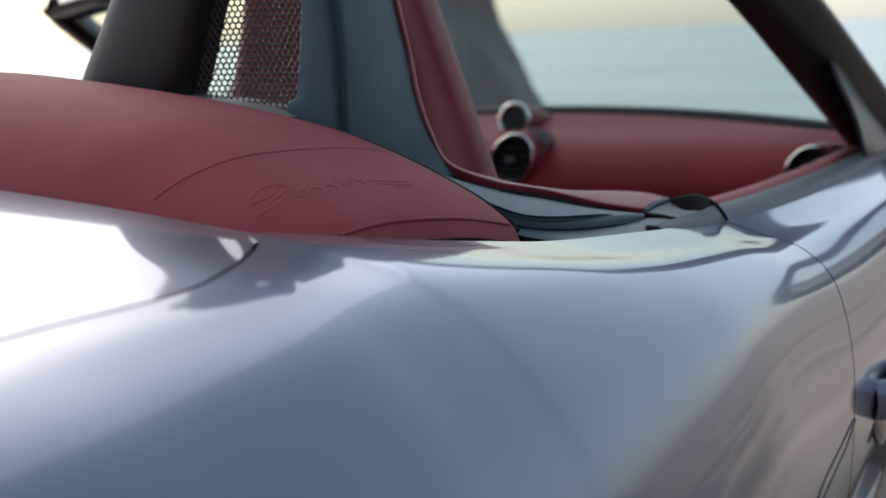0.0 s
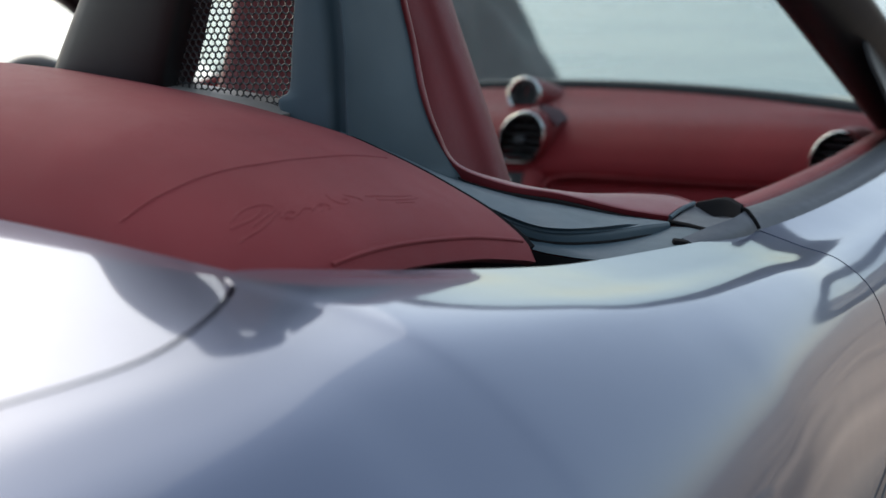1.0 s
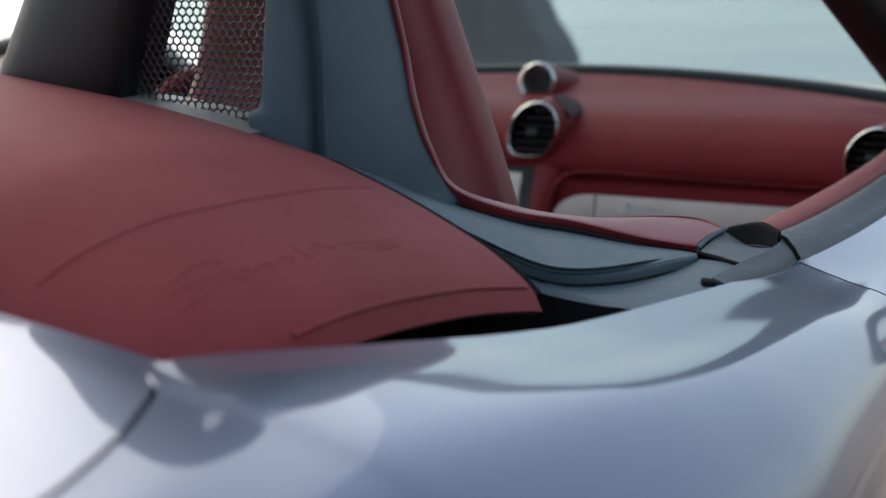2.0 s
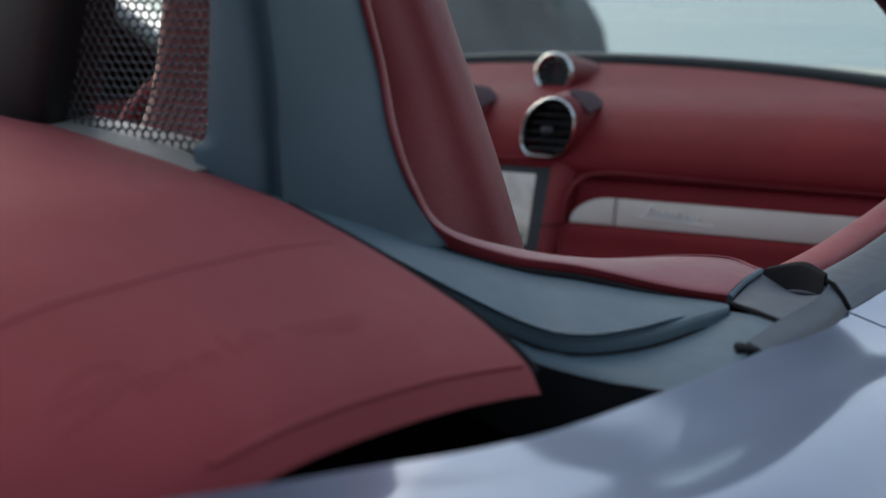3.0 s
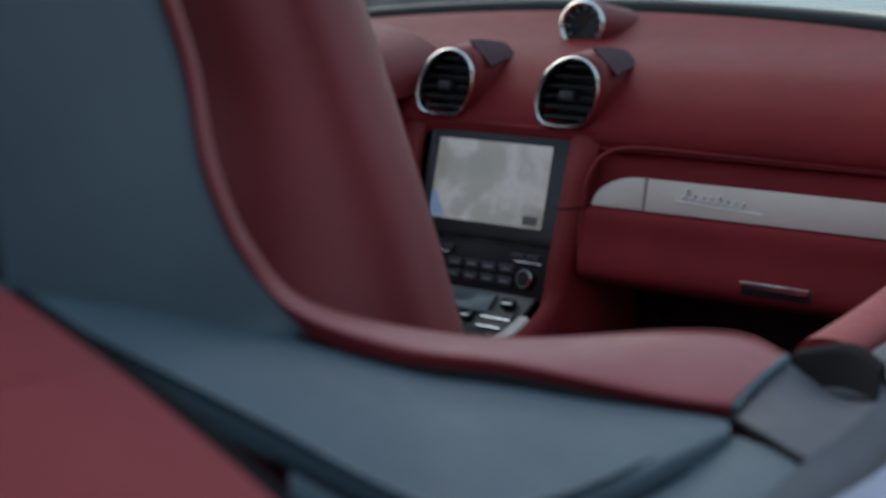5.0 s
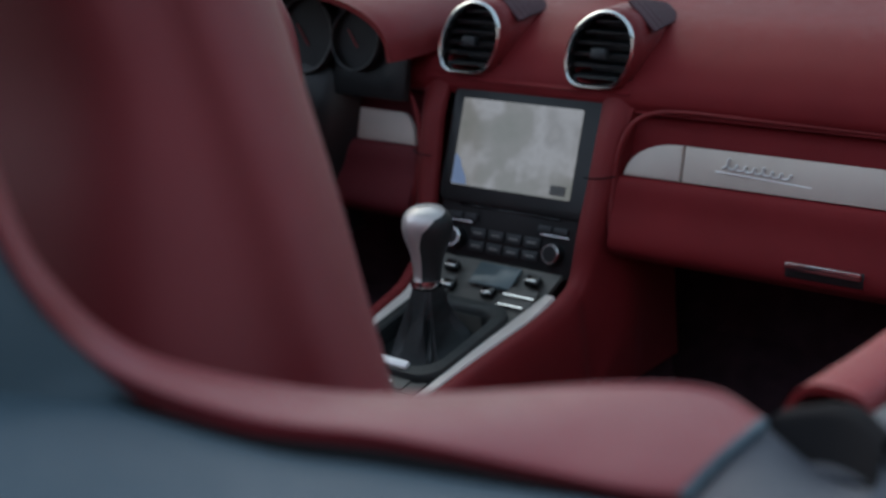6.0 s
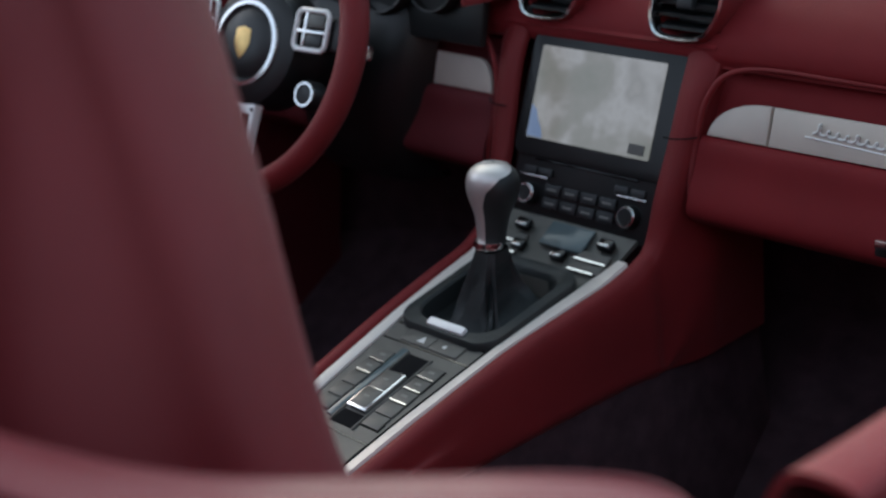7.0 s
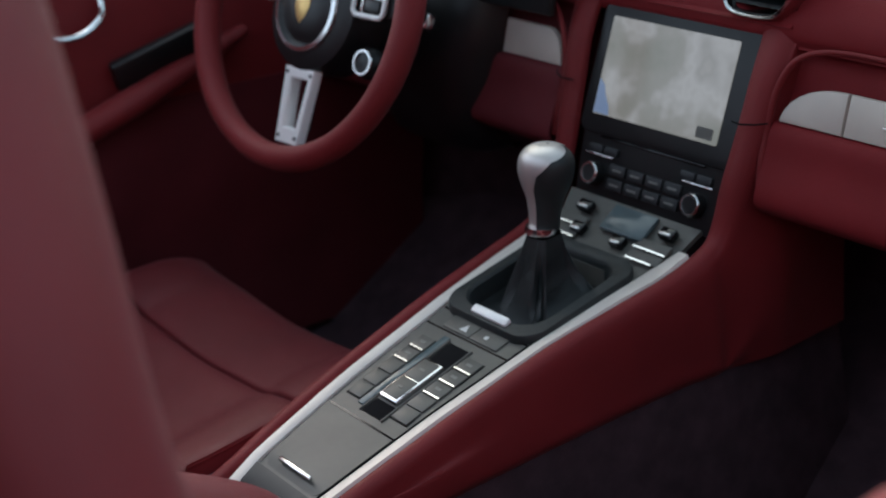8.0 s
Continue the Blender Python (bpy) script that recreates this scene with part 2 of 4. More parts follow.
# fender cross-sections: y, then (x, z) from the cockpit edge outwards and down
FENDER = [
    (GAP - 0.002, [(.811, .896), (.843, .885), (.876, .860), (.910, .810), (.934, .735), (.936, .64), (.925, .52), (.905, .36), (.88, .22)]),
    (-.07, [(.799, .910), (.836, .902), (.878, .876), (.917, .820), (.942, .735), (.950, .64), (.948, .52), (.935, .36), (.90, .22)]),
    (-.25, [(.778, .926), (.822, .919), (.872, .895), (.923, .835), (.956, .742), (.968, .64), (.970, .52), (.960, .40), (.94, .30)]),
    (-.34, [(.764, .938), (.812, .931), (.867, .906), (.924, .842), (.962, .745), (.976, .64), (.978, .53), (.970, .43), (.957, .36)]),
    (-.43, [(.735, .952), (.794, .946), (.860, .919), (.924, .850), (.966, .748), (.982, .64), (.984, .54), (.978, .46), (.972, .42)]),
    (-.56, [(.704, .9745), (.778, .966), (.854, .935), (.924, .860), (.970, .755), (.986, .65), (.988, .56), (.984, .50), (.980, .47)]),
    (-.60, [(.732, .9735), (.790, .965), (.857, .935), (.9245, .860), (.9703, .7555), (.9865, .6525), (.9885, .565), (.985, .508), (.9815, .478)]),
    (-.66, [(.759, .971), (.804, .963), (.860, .934), (.925, .860), (.9706, .756), (.987, .655), (.989, .57), (.986, .515), (.983, .485)]),
    (-.72, [(.766, .9665), (.808, .960), (.864, .933), (.926, .860), (.971, .757), (.988, .66), (.990, .58), (.988, .53), (.986, .50)]),
    (-.82, [(.744, .9625), (.797, .956), (.861, .929), (.924, .856), (.969, .754), (.986, .656), (.988, .576), (.986, .518), (.984, .484)]),
    (-.95, [(.733, .955), (.795, .948), (.860, .920), (.922, .848), (.966, .750), (.984, .65), (.986, .57), (.984, .50), (.982, .46)]),
    (-1.25, [(.698, .915), (.765, .907), (.832, .880), (.890, .812), (.938, .720), (.958, .62), (.962, .52), (.955, .42), (.945, .36)]),
    (-1.55, [(.558, .85), (.61, .842), (.68, .818), (.75, .755), (.81, .675), (.83, .58), (.83, .48), (.82, .38), (.81, .32)]),
]


DOOR = [
    (1.15, [(.785, .872), (.81, .862), (.838, .84), (.865, .795), (.882, .735), (.885, .64), (.88, .52), (.875, .36), (.865, .22)]),
    (.65, [(.815, .881), (.842, .869), (.868, .845), (.892, .800), (.908, .735), (.902, .64), (.887, .52), (.88, .36), (.87, .22)]),
    (.30, [(.821, .889), (.849, .875), (.876, .850), (.905, .802), (.924, .735), (.922, .64), (.905, .52), (.890, .36), (.872, .22)]),
]
STEP = 8
# fuller shoulder below the crown: shifts of the section's points, fading out towards the tail and the bonnet
SHOULDER = [(0, 0), (.006, -.001), (.012, .010), (.012, .022), (.006, .016), (.002, 0), (0, 0), (0, 0), (0, 0)]


def fuller(y, section):
    w = float(np.interp(y, [-1.25, -.95, -.72, -.60, -.50, -.40, -.28, .65, 1.15], [0, .12, .32, .50, .74, 1.0, 1.2, 1.0, 0]))
    return [(x + w * dx, y, z + w * dz) for (x, z), (dx, dz) in zip(section, SHOULDER)]


SIDE = [fuller(y, s) for y, s in DOOR + FENDER]
CUT = len(DOOR) * STEP                       # row of the door's shut line


def side_rows():
    """Rows of points down the whole right flank, from the front of the door to the tail."""
    first = [spline(s, 44) for s in SIDE]
    cols = [spline([s[j] for s in first], (len(SIDE) - 1) * STEP + 1) for j in range(44)]
    return [[cols[j][i] for j in range(44)] for i in range((len(SIDE) - 1) * STEP + 1)]


def fender_sheet():
    rows = side_rows()[CUT:]
    rows[0] = [p - np.array((0, .0016, 0)) for p in rows[0]]
    return grid(rows)


def door_sheet():
    rows = side_rows()[:CUT + 1]
    rows[-1] = [p + np.array((0, .0016, 0)) for p in rows[-1]]
    return grid(rows)


part("rear_fender", thick(fender_sheet(), 0.006), PAINT, body)
part("rear_fender", mirrored(thick(fender_sheet(), 0.006)), PAINT, body)


def fender_lip():
    """The turned-in edge of the fender along the roof well."""
    edge = spline([(s[0][0], y, s[0][1]) for y, s in FENDER[:6]], 41)
    rows = [[(p[0] + .0005, p[1], p[2] - .0005), (p[0] - .0012, p[1], p[2] - .0022), (p[0] - .0028, p[1], p[2] - .008), (p[0] - .004, p[1], p[2] - .05)] for p in edge]
    return thick(grid(rows), 0.003)


part("fender_lip", fender_lip(), PAINT, body)
part("fender_lip", mirrored(fender_lip()), PAINT, body)

# rear deck between the fenders
GAP_LINE = [(.701, -.562, .974), (.728, -.60, .9735), (.755, -.66, .971), (.762, -.72, .9665), (.740, -.82, .9625), (.729, -.95, .955), (.694, -1.25, .915), (.554, -1.55, .8495)]


def deck_sheet():
    rows = []
    for gx, gy, gz in GAP_LINE:
        fall = {0: .046, 1: .041, 2: .032, 3: .024, 4: .013, 5: .005, 6: .0, 7: .0}[len(rows)]
        yc = gy - (.006 if not rows else 0)
        rows.append([(gx * s, yc + (gy - yc) * abs(s), gz + fall * (1 - abs(s) ** 1.9)) for s in np.linspace(-1, 1, 13)])
    return loft(rows, 61, 57)


part("rear_deck", thick(deck_sheet(), 0.006), PAINT, body)
lip = [[(.701 * s, -.568 + .006 * abs(s), .9735 + .046 * (1 - abs(s) ** 1.9) - .0005), (.701 * s, -.558 + .006 * abs(s), .9735 + .046 * (1 - abs(s) ** 1.9) - .004),
        (.701 * s, -.556 + .006 * abs(s), .9735 + .046 * (1 - abs(s) ** 1.9) - .05)] for s in np.linspace(-1, 1, 41)]
part("deck_lip", thick(grid(lip), 0.003), PAINT, body)
seal = spline([(x + .0015, y, z - .012) for x, y, z in GAP_LINE], 40)
part("deck_seal", tube(seal, 0.008, 8), RUBBER, body, "black rubber seal")
part("deck_seal", mirrored(tube(seal, 0.008, 8)), RUBBER, body, "black rubber seal")
# dark well under the folded roof
well = [[(-.80, y, z), (-.7, y, z - .12), (0, y, z - .14), (.7, y, z - .12), (.80, y, z)] for y, z in ((-.62, .93), (-.4, .90), (-.15, .875), (.0, .86))]
part("roof_well", thick(grid(well), 0.004), SATIN, body, "black lining of the roof well")

# tail and underside
tail = [[(.81 * s, -1.55 - .05 * (1 - s * s), .32 + (.5 + .02 * (1 - s * s)) * k) for k in (0, .3, .6, .85, 1.0)] for s in np.linspace(-1, 1, 17)]
part("rear_bumper", thick(grid(tail), 0.006), PAINT, body)
under = [[(-.88, y, .2), (0, y, .16), (.88, y, .2)] for y in (-1.5, -.8, 0, .8, 1.6, 2.3)]
part("floor_pan", thick(grid(under), 0.03), CARPET, body, "black carpeted floor")

def front_fender():
    secs = [[(x, DOOR[0][0] + .004, z) for x, z in DOOR[0][1]]]
    for y, dx, dz, low in ((1.5, .015, .0, .45), (1.8, .02, -.02, .62), (2.1, 0, -.07, .5), (2.45, -.15, -.2, .3)):
        secs.append([(x + dx - .2 * max(0, 1.2 - 3 * abs(z - .6)) * 0, y, max(z + dz, low) if k > 5 else z + dz) for k, (x, z) in enumerate(DOOR[0][1])])
    return loft(secs, 30, 30)


hood = [[(s * w, y, z + .035 * (1 - s * s)) for s in np.linspace(-1, 1, 15)] for y, w, z in ((1.40, .79, .868), (1.6, .80, .87), (1.9, .80, .845), (2.2, .74, .78), (2.45, .64, .67))]
part("bonnet", thick(loft(hood, 31, 24), 0.006), PAINT, body)
nose = [[(.66 * s, 2.45 + .08 * (1 - s * s), z) for z in (.25, .4, .55, .68)] for s in np.linspace(-1, 1, 15)]
part("front_bumper", thick(grid(nose), 0.006), PAINT, body)

for side, name in ((1, "passenger"), (-1, "driver")):
    flip = (lambda b: b) if side > 0 else mirrored
    part("front_fender", flip(thick(front_fender(), 0.006)), PAINT, body)
    door = part("door", flip(thick(door_sheet(), 0.006)), PAINT, body, "silver-blue car door with red leather inner panel")
    # belt strip: blue-grey outer seal, then red leather inner sill
    line = spline([(GAP + .004, .8085, .897), (.30, .820, .890), (.65, .813, .882), (1.15, .783, .874)], 30)
    strip = [[(p[1], p[0], p[2] - .003), (p[1] - .012, p[0], p[2] + .006), (p[1] - .040, p[0], p[2] + .008), (p[1] - .052, p[0], p[2] + .002), (p[1] - .052, p[0], p[2] - .02)] for p in line]
    part("belt_seal", flip(thick(loft(strip, 16, 40), 0.003)), SEAL, door, "dark blue-grey window seal strip")
    sill = [[(p[1] - .055, p[0], p[2] - .006), (p[1] - .062, p[0], p[2] + .006), (p[1] - .085, p[0], p[2] + .006), (p[1] - .097, p[0], p[2] - .010), (p[1] - .108, p[0], p[2] - .05),
             (p[1] - .12, p[0], p[2] - .14), (p[1] - .125, p[0], p[2] - .24)] for p in line[4:]]
    part("inner_sill", flip(thick(loft(sill, 30, 40), 0.004)), RED, door, "red leather door top")
    panel = [[(p[1] - .125, p[0], p[2] - .24), (p[1] - .128, p[0], p[2] - .36), (p[1] - .11, p[0], p[2] - .50), (p[1] - .10, p[0], p[2] - .66)] for p in line]
    # The darkened red carries the armrest's shadow on this panel.
    part("lower_panel", flip(thick(loft(panel, 14, 20), 0.004)), LINING, door, "red door lining, darkened for the armrest's shade")
    rest = spline([(.685, .20, .575), (.665, .40, .600), (.655, .62, .643), (.668, .86, .714)], 24)
    part("armrest", flip(tube(rest, [.024] * 18 + [.023, .022, .020, .018, .014, .01], 14, squash=.8)), RED, door, "red leather armrest")
    pull = spline([(.69, .548, .788), (.670, .562, .770), (.664, .590, .758), (.664, .625, .759), (.670, .655, .776), (.69, .665, .796)], 22)
    part("door_pull", flip(tube(pull, .0048, 8)), CHROME, door, "satin chrome inner door handle")
    part("switch_panel", flip(box((.02, .15, .042), pose(.667, .732, .708, 15, -12, 4), .006)), SATIN, door, "black window switch panel")
    # outer handle in a dark pocket
    hm = pose(.9245, .285, .668, 0, -6, 0)
    part("handle_pocket", flip(plate(rounded(.11, .095, .034), .004, hm @ Matrix(((0, 0, 1, 0), (1, 0, 0, 0), (0, 1, 0, 0), (0, 0, 0, 1))), .001)), GLOSS, door, "black handle pocket")
    part("outer_handle", flip(tube(spline([(.926, .239, .678), (.946, .255, .678), (.948, .30, .678), (.932, .34, .678)], 20), .019, 12, squash=1.25)), PAINT, door)
    part("panel_joint", flip(tube(spline([(.9425, .084, .70), (.9480, .02, .69), (.9590, -.12, .682), (.965, -.25, .66)], 24), .0012, 6)), SATIN, body, "dark panel joint")
    part("sill", flip(box((.1, 1.15, .12), pose(.85, .62, .22), .02)), PAINT, body)
    # door mirror
    mirror_shell = loft([[(.985 + r * .115 * math.cos(w), y, .930 + r * .072 * math.sin(w)) for w in np.linspace(0, 2 * math.pi, 16, endpoint=False)]
                         for y, r in ((.925, .98), (.94, 1.0), (.98, .95), (1.02, .75), (1.05, .35), (1.055, .02))], 32, 14, close_cols=True)
    mir = part("door_mirror", flip(mirror_shell), PAINT, body, "silver-blue exterior mirror housing")
    lower = [[(.985 + r * .1165 * math.cos(w), y, .930 + r * .0735 * math.sin(w)) for w in np.linspace(math.pi * .97, math.pi * 2.03, 12)] for y, r in ((.925, .98), (.94, 1.0), (.98, .95), (1.02, .76), (1.05, .38))]
    part("lower_shell", flip(loft(lower, 24, 14)), SATIN, mir, "black lower half of the mirror housing")
    part("mirror_rim", flip(tube([(.985 + .113 * math.cos(w), .927, .930 + .070 * math.sin(w)) for w in np.linspace(0, 2 * math.pi, 40, endpoint=False)], .019, 10, closed=True, up=(0, 1, 0))), SATIN, mir, "black rim round the mirror glass")
    part("mirror_glass", flip(plate([(.10 * math.cos(w), .058 * math.sin(w)) for w in np.linspace(0, 2 * math.pi, 28, endpoint=False)], .004, pose(.985, .926, .930, 90, 0, 0))), MIRROR, mir, "mirror glass")
    part("mirror_arm", flip(tube([(.80, .98, .885), (.86, .975, .895), (.91, .97, .905)], [.018, .015, .014], 10)), SATIN, mir, "black mirror arm")


# wheels
def wheel(x, y):
    w = thing("wheel", (x, y, 0), "black tyre on a silver alloy rim", "wheel", "wheels of the car")
    m = pose(x, y, .33, 0, 90, 0)
    part("tyre", lathe([(.235, -.11), (.30, -.115), (.325, -.09), (.33, 0), (.325, .09), (.30, .115), (.235, .11)], m, 40, cap=False), RUBBER, w)
    part("rim", lathe([(.235, -.11), (.225, .06), (.20, .08), (.05, .07), (.03, .085), (.001, .086)], m if x > 0 else m @ pose(0, 0, 0, 180), 40, cap=False), ALU, w)


for x, y in ((.82, -.78), (-.82, -.78), (.80, 1.72), (-.80, 1.72)):
    wheel(x, y)

# windshield frame: black pillars and header
screen_thing = thing("windshield", (0, 1.3, .88), "black-framed windshield of the roadster", "windshield")
PILLAR = [(.748, 1.395, .785), (.718, 1.195, .888), (.688, .995, .998), (.658, .795, 1.108), (.634, .645, 1.185)]


def pillar():
    rows = []
    for p in spline(PILLAR, 24):
        rows.append([(p[0] + .026 + 1.9 * dx, p[1] + .006 + 1.5 * dy, p[2] + 1.3 * dz) for dx, dy, dz in ((-.028, -.045, .004), (-.012, -.005, .014), (.014, .034, .010), (.030, .048, -.014), (.012, .018, -.034), (-.016, -.034, -.018))])
    return loft(rows, 24, 40, close_cols=True, cap=True)


part("pillar", pillar(), SATIN, screen_thing, "satin black windshield pillar")
part("pillar", mirrored(pillar()), SATIN, screen_thing, "satin black windshield pillar")
for flip in (lambda b: b, mirrored):
    sail = [[(.782, .885, .886), (.765, .885, .95), (.742, .885, 1.0), (.728, .89, 1.035)], [(.780, 1.0, .884), (.765, 1.0, .93), (.745, 1.0, .97), (.735, 1.0, 1.0)],
            [(.776, 1.12, .882), (.765, 1.12, .90), (.755, 1.12, .92), (.745, 1.12, .935)], [(.770, 1.2, .88), (.765, 1.2, .885), (.76, 1.2, .89), (.755, 1.2, .895)]]
    part("sail_panel", flip(thick(loft(sail, 10, 16), .006)), SATIN, screen_thing, "black panel at the pillar's foot")
header = [[(x, .645 - .08 * (1 - (x / .63) ** 2) + dy, 1.183 + .035 * (1 - (x / .6) ** 2) + dz) for dy, dz in ((.065, -.014), (.038, .006), (-.020, .012), (-.050, -.006), (-.030, -.024), (.035, -.028))] for x in np.linspace(-.64, .64, 17)]
part("header", loft(header, 20, 40, close_cols=True, cap=True), GLOSS, screen_thing, "gloss black windshield header")
cowl = [[(x, 1.36 + .09 * (1 - (x / .72) ** 2) + dy, .879 + .045 * (1 - (x / .72) ** 2) + dz) for dy, dz in ((-.02, -.03), (-.02, .005), (.0, .012), (.05, .0), (.06, -.04))] for x in np.linspace(-.74, .74, 19)]
part("cowl", thick(loft(cowl, 14, 40), .004), SATIN, screen_thing, "black windshield base strip")
part("inner_mirror", plate(rounded(.23, .065, .028), .02, look((0, .62, 1.250), (-.25, 1.5, 1.32)), .006), SATIN, screen_thing, "black inner mirror")

# ---------------------------------------------------------------- folded red roof
roof = thing("folded_roof", (0, -.4, .93), "folded red fabric roof lying behind the seats", "car roof")
PROFILE = [(0, 1.072), (.15, 1.069), (.31, 1.064), (.42, 1.055), (.50, 1.047), (.58, 1.038), (.66, 1.027), (.75, 1.012), (.804, .999), (.854, .985), (.90, .970), (.939, .956), (.965, .944), (.983, .934), (.995, .924), (1.0, .914)]


_fine = spline(PROFILE, 400)
ROOF_U, ROOF_Z = _fine[:, 0], _fine[:, 1]
_fine = spline([(0, 0), (.06, .006), (.25, .020), (.50, .029), (.67, .023), (.80, .001), (.91, -.040), (1, -.095)], 200)
BUMP_V, BUMP_Z = _fine[:, 0], _fine[:, 1]


def roof_point(u, v):
    """u 0..1 from the middle to the side, v 0..1 from the front edge to the rear."""
    z = float(np.interp(u, ROOF_U, ROOF_Z))
    y0 = -.209
    y = y0 + (-.60 - y0) * v
    xs = float(np.interp(y, [-.60, -.5, -.43, -.3, -.17], [.675, .692, .704, .715, .722]))
    bump = float(np.interp(v, BUMP_V, BUMP_Z)) * (.62 + .38 * min(1.0, u / .75) ** 2)
    return Vector((xs * u, y, z + bump))


us = np.concatenate([np.linspace(0, .72, 26), np.linspace(.735, 1, 34)])
rows = [[roof_point(u, v) for u in us] for v in np.linspace(0, 1, 44)]
rows = [[Vector((-p.x, p.y, p.z)) for p in reversed(r[1:])] + r for r in rows]
cover = part("fabric_cover", thick(grid(rows), .008), CLOTH, roof, "red fabric roof panel with an embossed script")
hem = [roof_point(.988, v) + Vector((.001, 0, -.001)) for v in np.linspace(0.02, .62, 30)]
part("hem", tube(hem, .0018, 8), CLOTH, roof, "stitched red hem")
part("hem", mirrored(tube(hem, .0018, 8)), CLOTH, roof, "stitched red hem")


def on_roof(u, v, lift=0.0):
    p = roof_point(u, v)
    a, b = roof_point(u + .004, v) - p, roof_point(u, v + .01) - p
    n = b.cross(a).normalized()
    return p + (n if n.z > 0 else -n) * lift


# seam across the panel and the raised script, drawn as plain strokes
seam = [on_roof(float(np.interp(v, [.1, .35, .5, .7, .88], [.842, .855, .860, .853, .838])), v, -.0003) for v in np.linspace(.08, .80, 60)]
part("panel_seam", tube(seam, .0010, 6), CLOTH, roof, "stitched seam line")
STROKES = [[(.915, .735), (.910, .70), (.913, .665), (.921, .655), (.926, .675), (.930, .715)], [(.921, .745), (.923, .70), (.917, .672)], [(.936, .755), (.936, .71), (.930, .672), (.928, .655)],
           [(.934, .665), (.931, .645), (.935, .635), (.939, .65), (.936, .662)], [(.937, .635), (.932, .615), (.935, .60)], [(.938, .605), (.933, .585), (.937, .575), (.941, .59)],
           [(.931, .575), (.937, .56), (.941, .57)], [(.921, .535), (.930, .54), (.938, .53)], [(.938, .525), (.934, .505), (.930, .515)], [(.925, .50), (.931, .48), (.936, .475)],
           [(.930, .455), (.933, .36), (.931, .33)], [(.937, .44), (.939, .36), (.936, .325)], [(.943, .40), (.943, .35)]]
for st in STROKES:
    pts = spline([(u, v, 0) for u, v in st], 14)
    part("raised_stroke", tube([on_roof(p[0], .72 - (.755 - p[1]) * 1.116, -.00066) for p in pts], .0011, 6), CLOTH, cover)

# ---------------------------------------------------------------- roll hoops
def hoop(side):
    flip = (lambda b: b) if side > 0 else mirrored
    h = thing("roll_hoop", (.42 * side, -.2, .95), "black roll hoop with a mesh insert behind the seat", "roll hoop", "roll hoops")
    # outer column: rear face, then the blue-grey side face
    col = []
    for z, x0, x1, x2, y2 in ((0.94, 0.484, 0.5365, 0.5837, -0.078), (0.958, 0.484, 0.5365, 0.5837, -0.083), (0.971, 0.484, 0.5365, 0.5793, -0.088), (0.986, 0.486, 0.537, 0.5756, -0.0973), (1.003, 0.488, 0.537, 0.5715, -0.1075), (1.035, 0.474, 0.5375, 0.5638, -0.1146), (1.047, 0.4865, 0.5376, 0.561, -0.1129), (1.08, 0.491, 0.538, 0.5532, -0.11), (1.13, 0.497, 0.534, 0.547, -0.119), (1.2, 0.5, 0.526, 0.5344, -0.1285), (1.26, 0.478, 0.505, 0.505, -0.13)):
        col.append([(x0, -.165, z), (x0 + .001, -.205, z), (x1 - .013, -.2085, z), (x1 - .004, -.1965, z), (x1 + .002, -.1945, z), (x1 + .009, -.2040, z), ((x1 + x2) / 2 + .006, (-.206 + y2) / 2 - .006, z), (x2 - .001, y2 - .002, z), (x2 - .003, y2 + .008, z)])
    part("outer_column", flip(loft(col, 56, 48)), GREY, h, "blue-grey trim column of the roll hoop")
    leg = []
    for z, a, b in ((1.00, .19, .325), (1.06, .222, .358), (1.14, .270, .388), (1.20, .298, .415), (1.25, .34, .45)):
        leg.append([(a, -.20, z), (a + .01, -.222, z), ((a + b) / 2, -.228, z), (b - .01, -.222, z), (b, -.20, z), (b - .015, -.15, z), ((a + b) / 2, -.14, z), (a + .015, -.15, z)])
    part("inner_leg", flip(loft(leg, 30, 24, close_cols=True, cap=True)), SATIN, h, "satin black inner leg")
    arch = spline([(.385, -.19, 1.235), (.41, -.19, 1.262), (.46, -.19, 1.275), (.505, -.188, 1.268), (.535, -.186, 1.24)], 20)
    part("arch", flip(tube(arch, .036, 14)), SATIN, h, "satin black hoop top")
    shelf = [[(x, y, z + .0) for x, z in ((.20, 1.062), (.33, 1.050), (.42, 1.040), (.49, 1.027))] for y in (-.225, -.20, -.165)]
    part("shelf", flip(thick(loft(shelf, 12, 6), .006)), PALE, h, "grey shelf under the mesh")
    # mesh insert of staggered links
    net = bmesh.new()
    px_, pz_, amp, r = .0072, .0055, .0011, .00095            # hexagonal cells: zigzag strands joined by short uprights
    vs, fs = [], []

    def strand(a, b):
        d = Vector((b[0] - a[0], 0, b[1] - a[1]))
        e = Vector((d.z, 0, -d.x)).normalized() * r
        p, q, dp = Vector((a[0], -.192, a[1])), Vector((b[0], -.192, b[1])), Vector((0, r, 0))
        n0 = len(vs)
        vs.extend([p - e, p - dp, p + e, p + dp, q - e, q - dp, q + e, q + dp])
        fs.extend([(n0 + k, n0 + (k + 1) % 4, n0 + 4 + (k + 1) % 4, n0 + 4 + k) for k in range(4)])

    for j in range(int(.20 / pz_)):
        z = 1.034 + j * pz_
        x_in = float(np.interp(z, [1.0, 1.06, 1.14, 1.20, 1.26], [.33, .355, .385, .412, .44]))
        for i in range(int(.33 / px_), int(.505 / px_)):
            x = i * px_ + (px_ / 2 if j % 2 else 0)
            if x < x_in:
                continue
            strand((x - px_ / 2, z - amp), (x, z + amp))
            strand((x, z + amp), (x + px_ / 2, z - amp))
            strand((x, z + amp), (x, z + pz_ - amp))
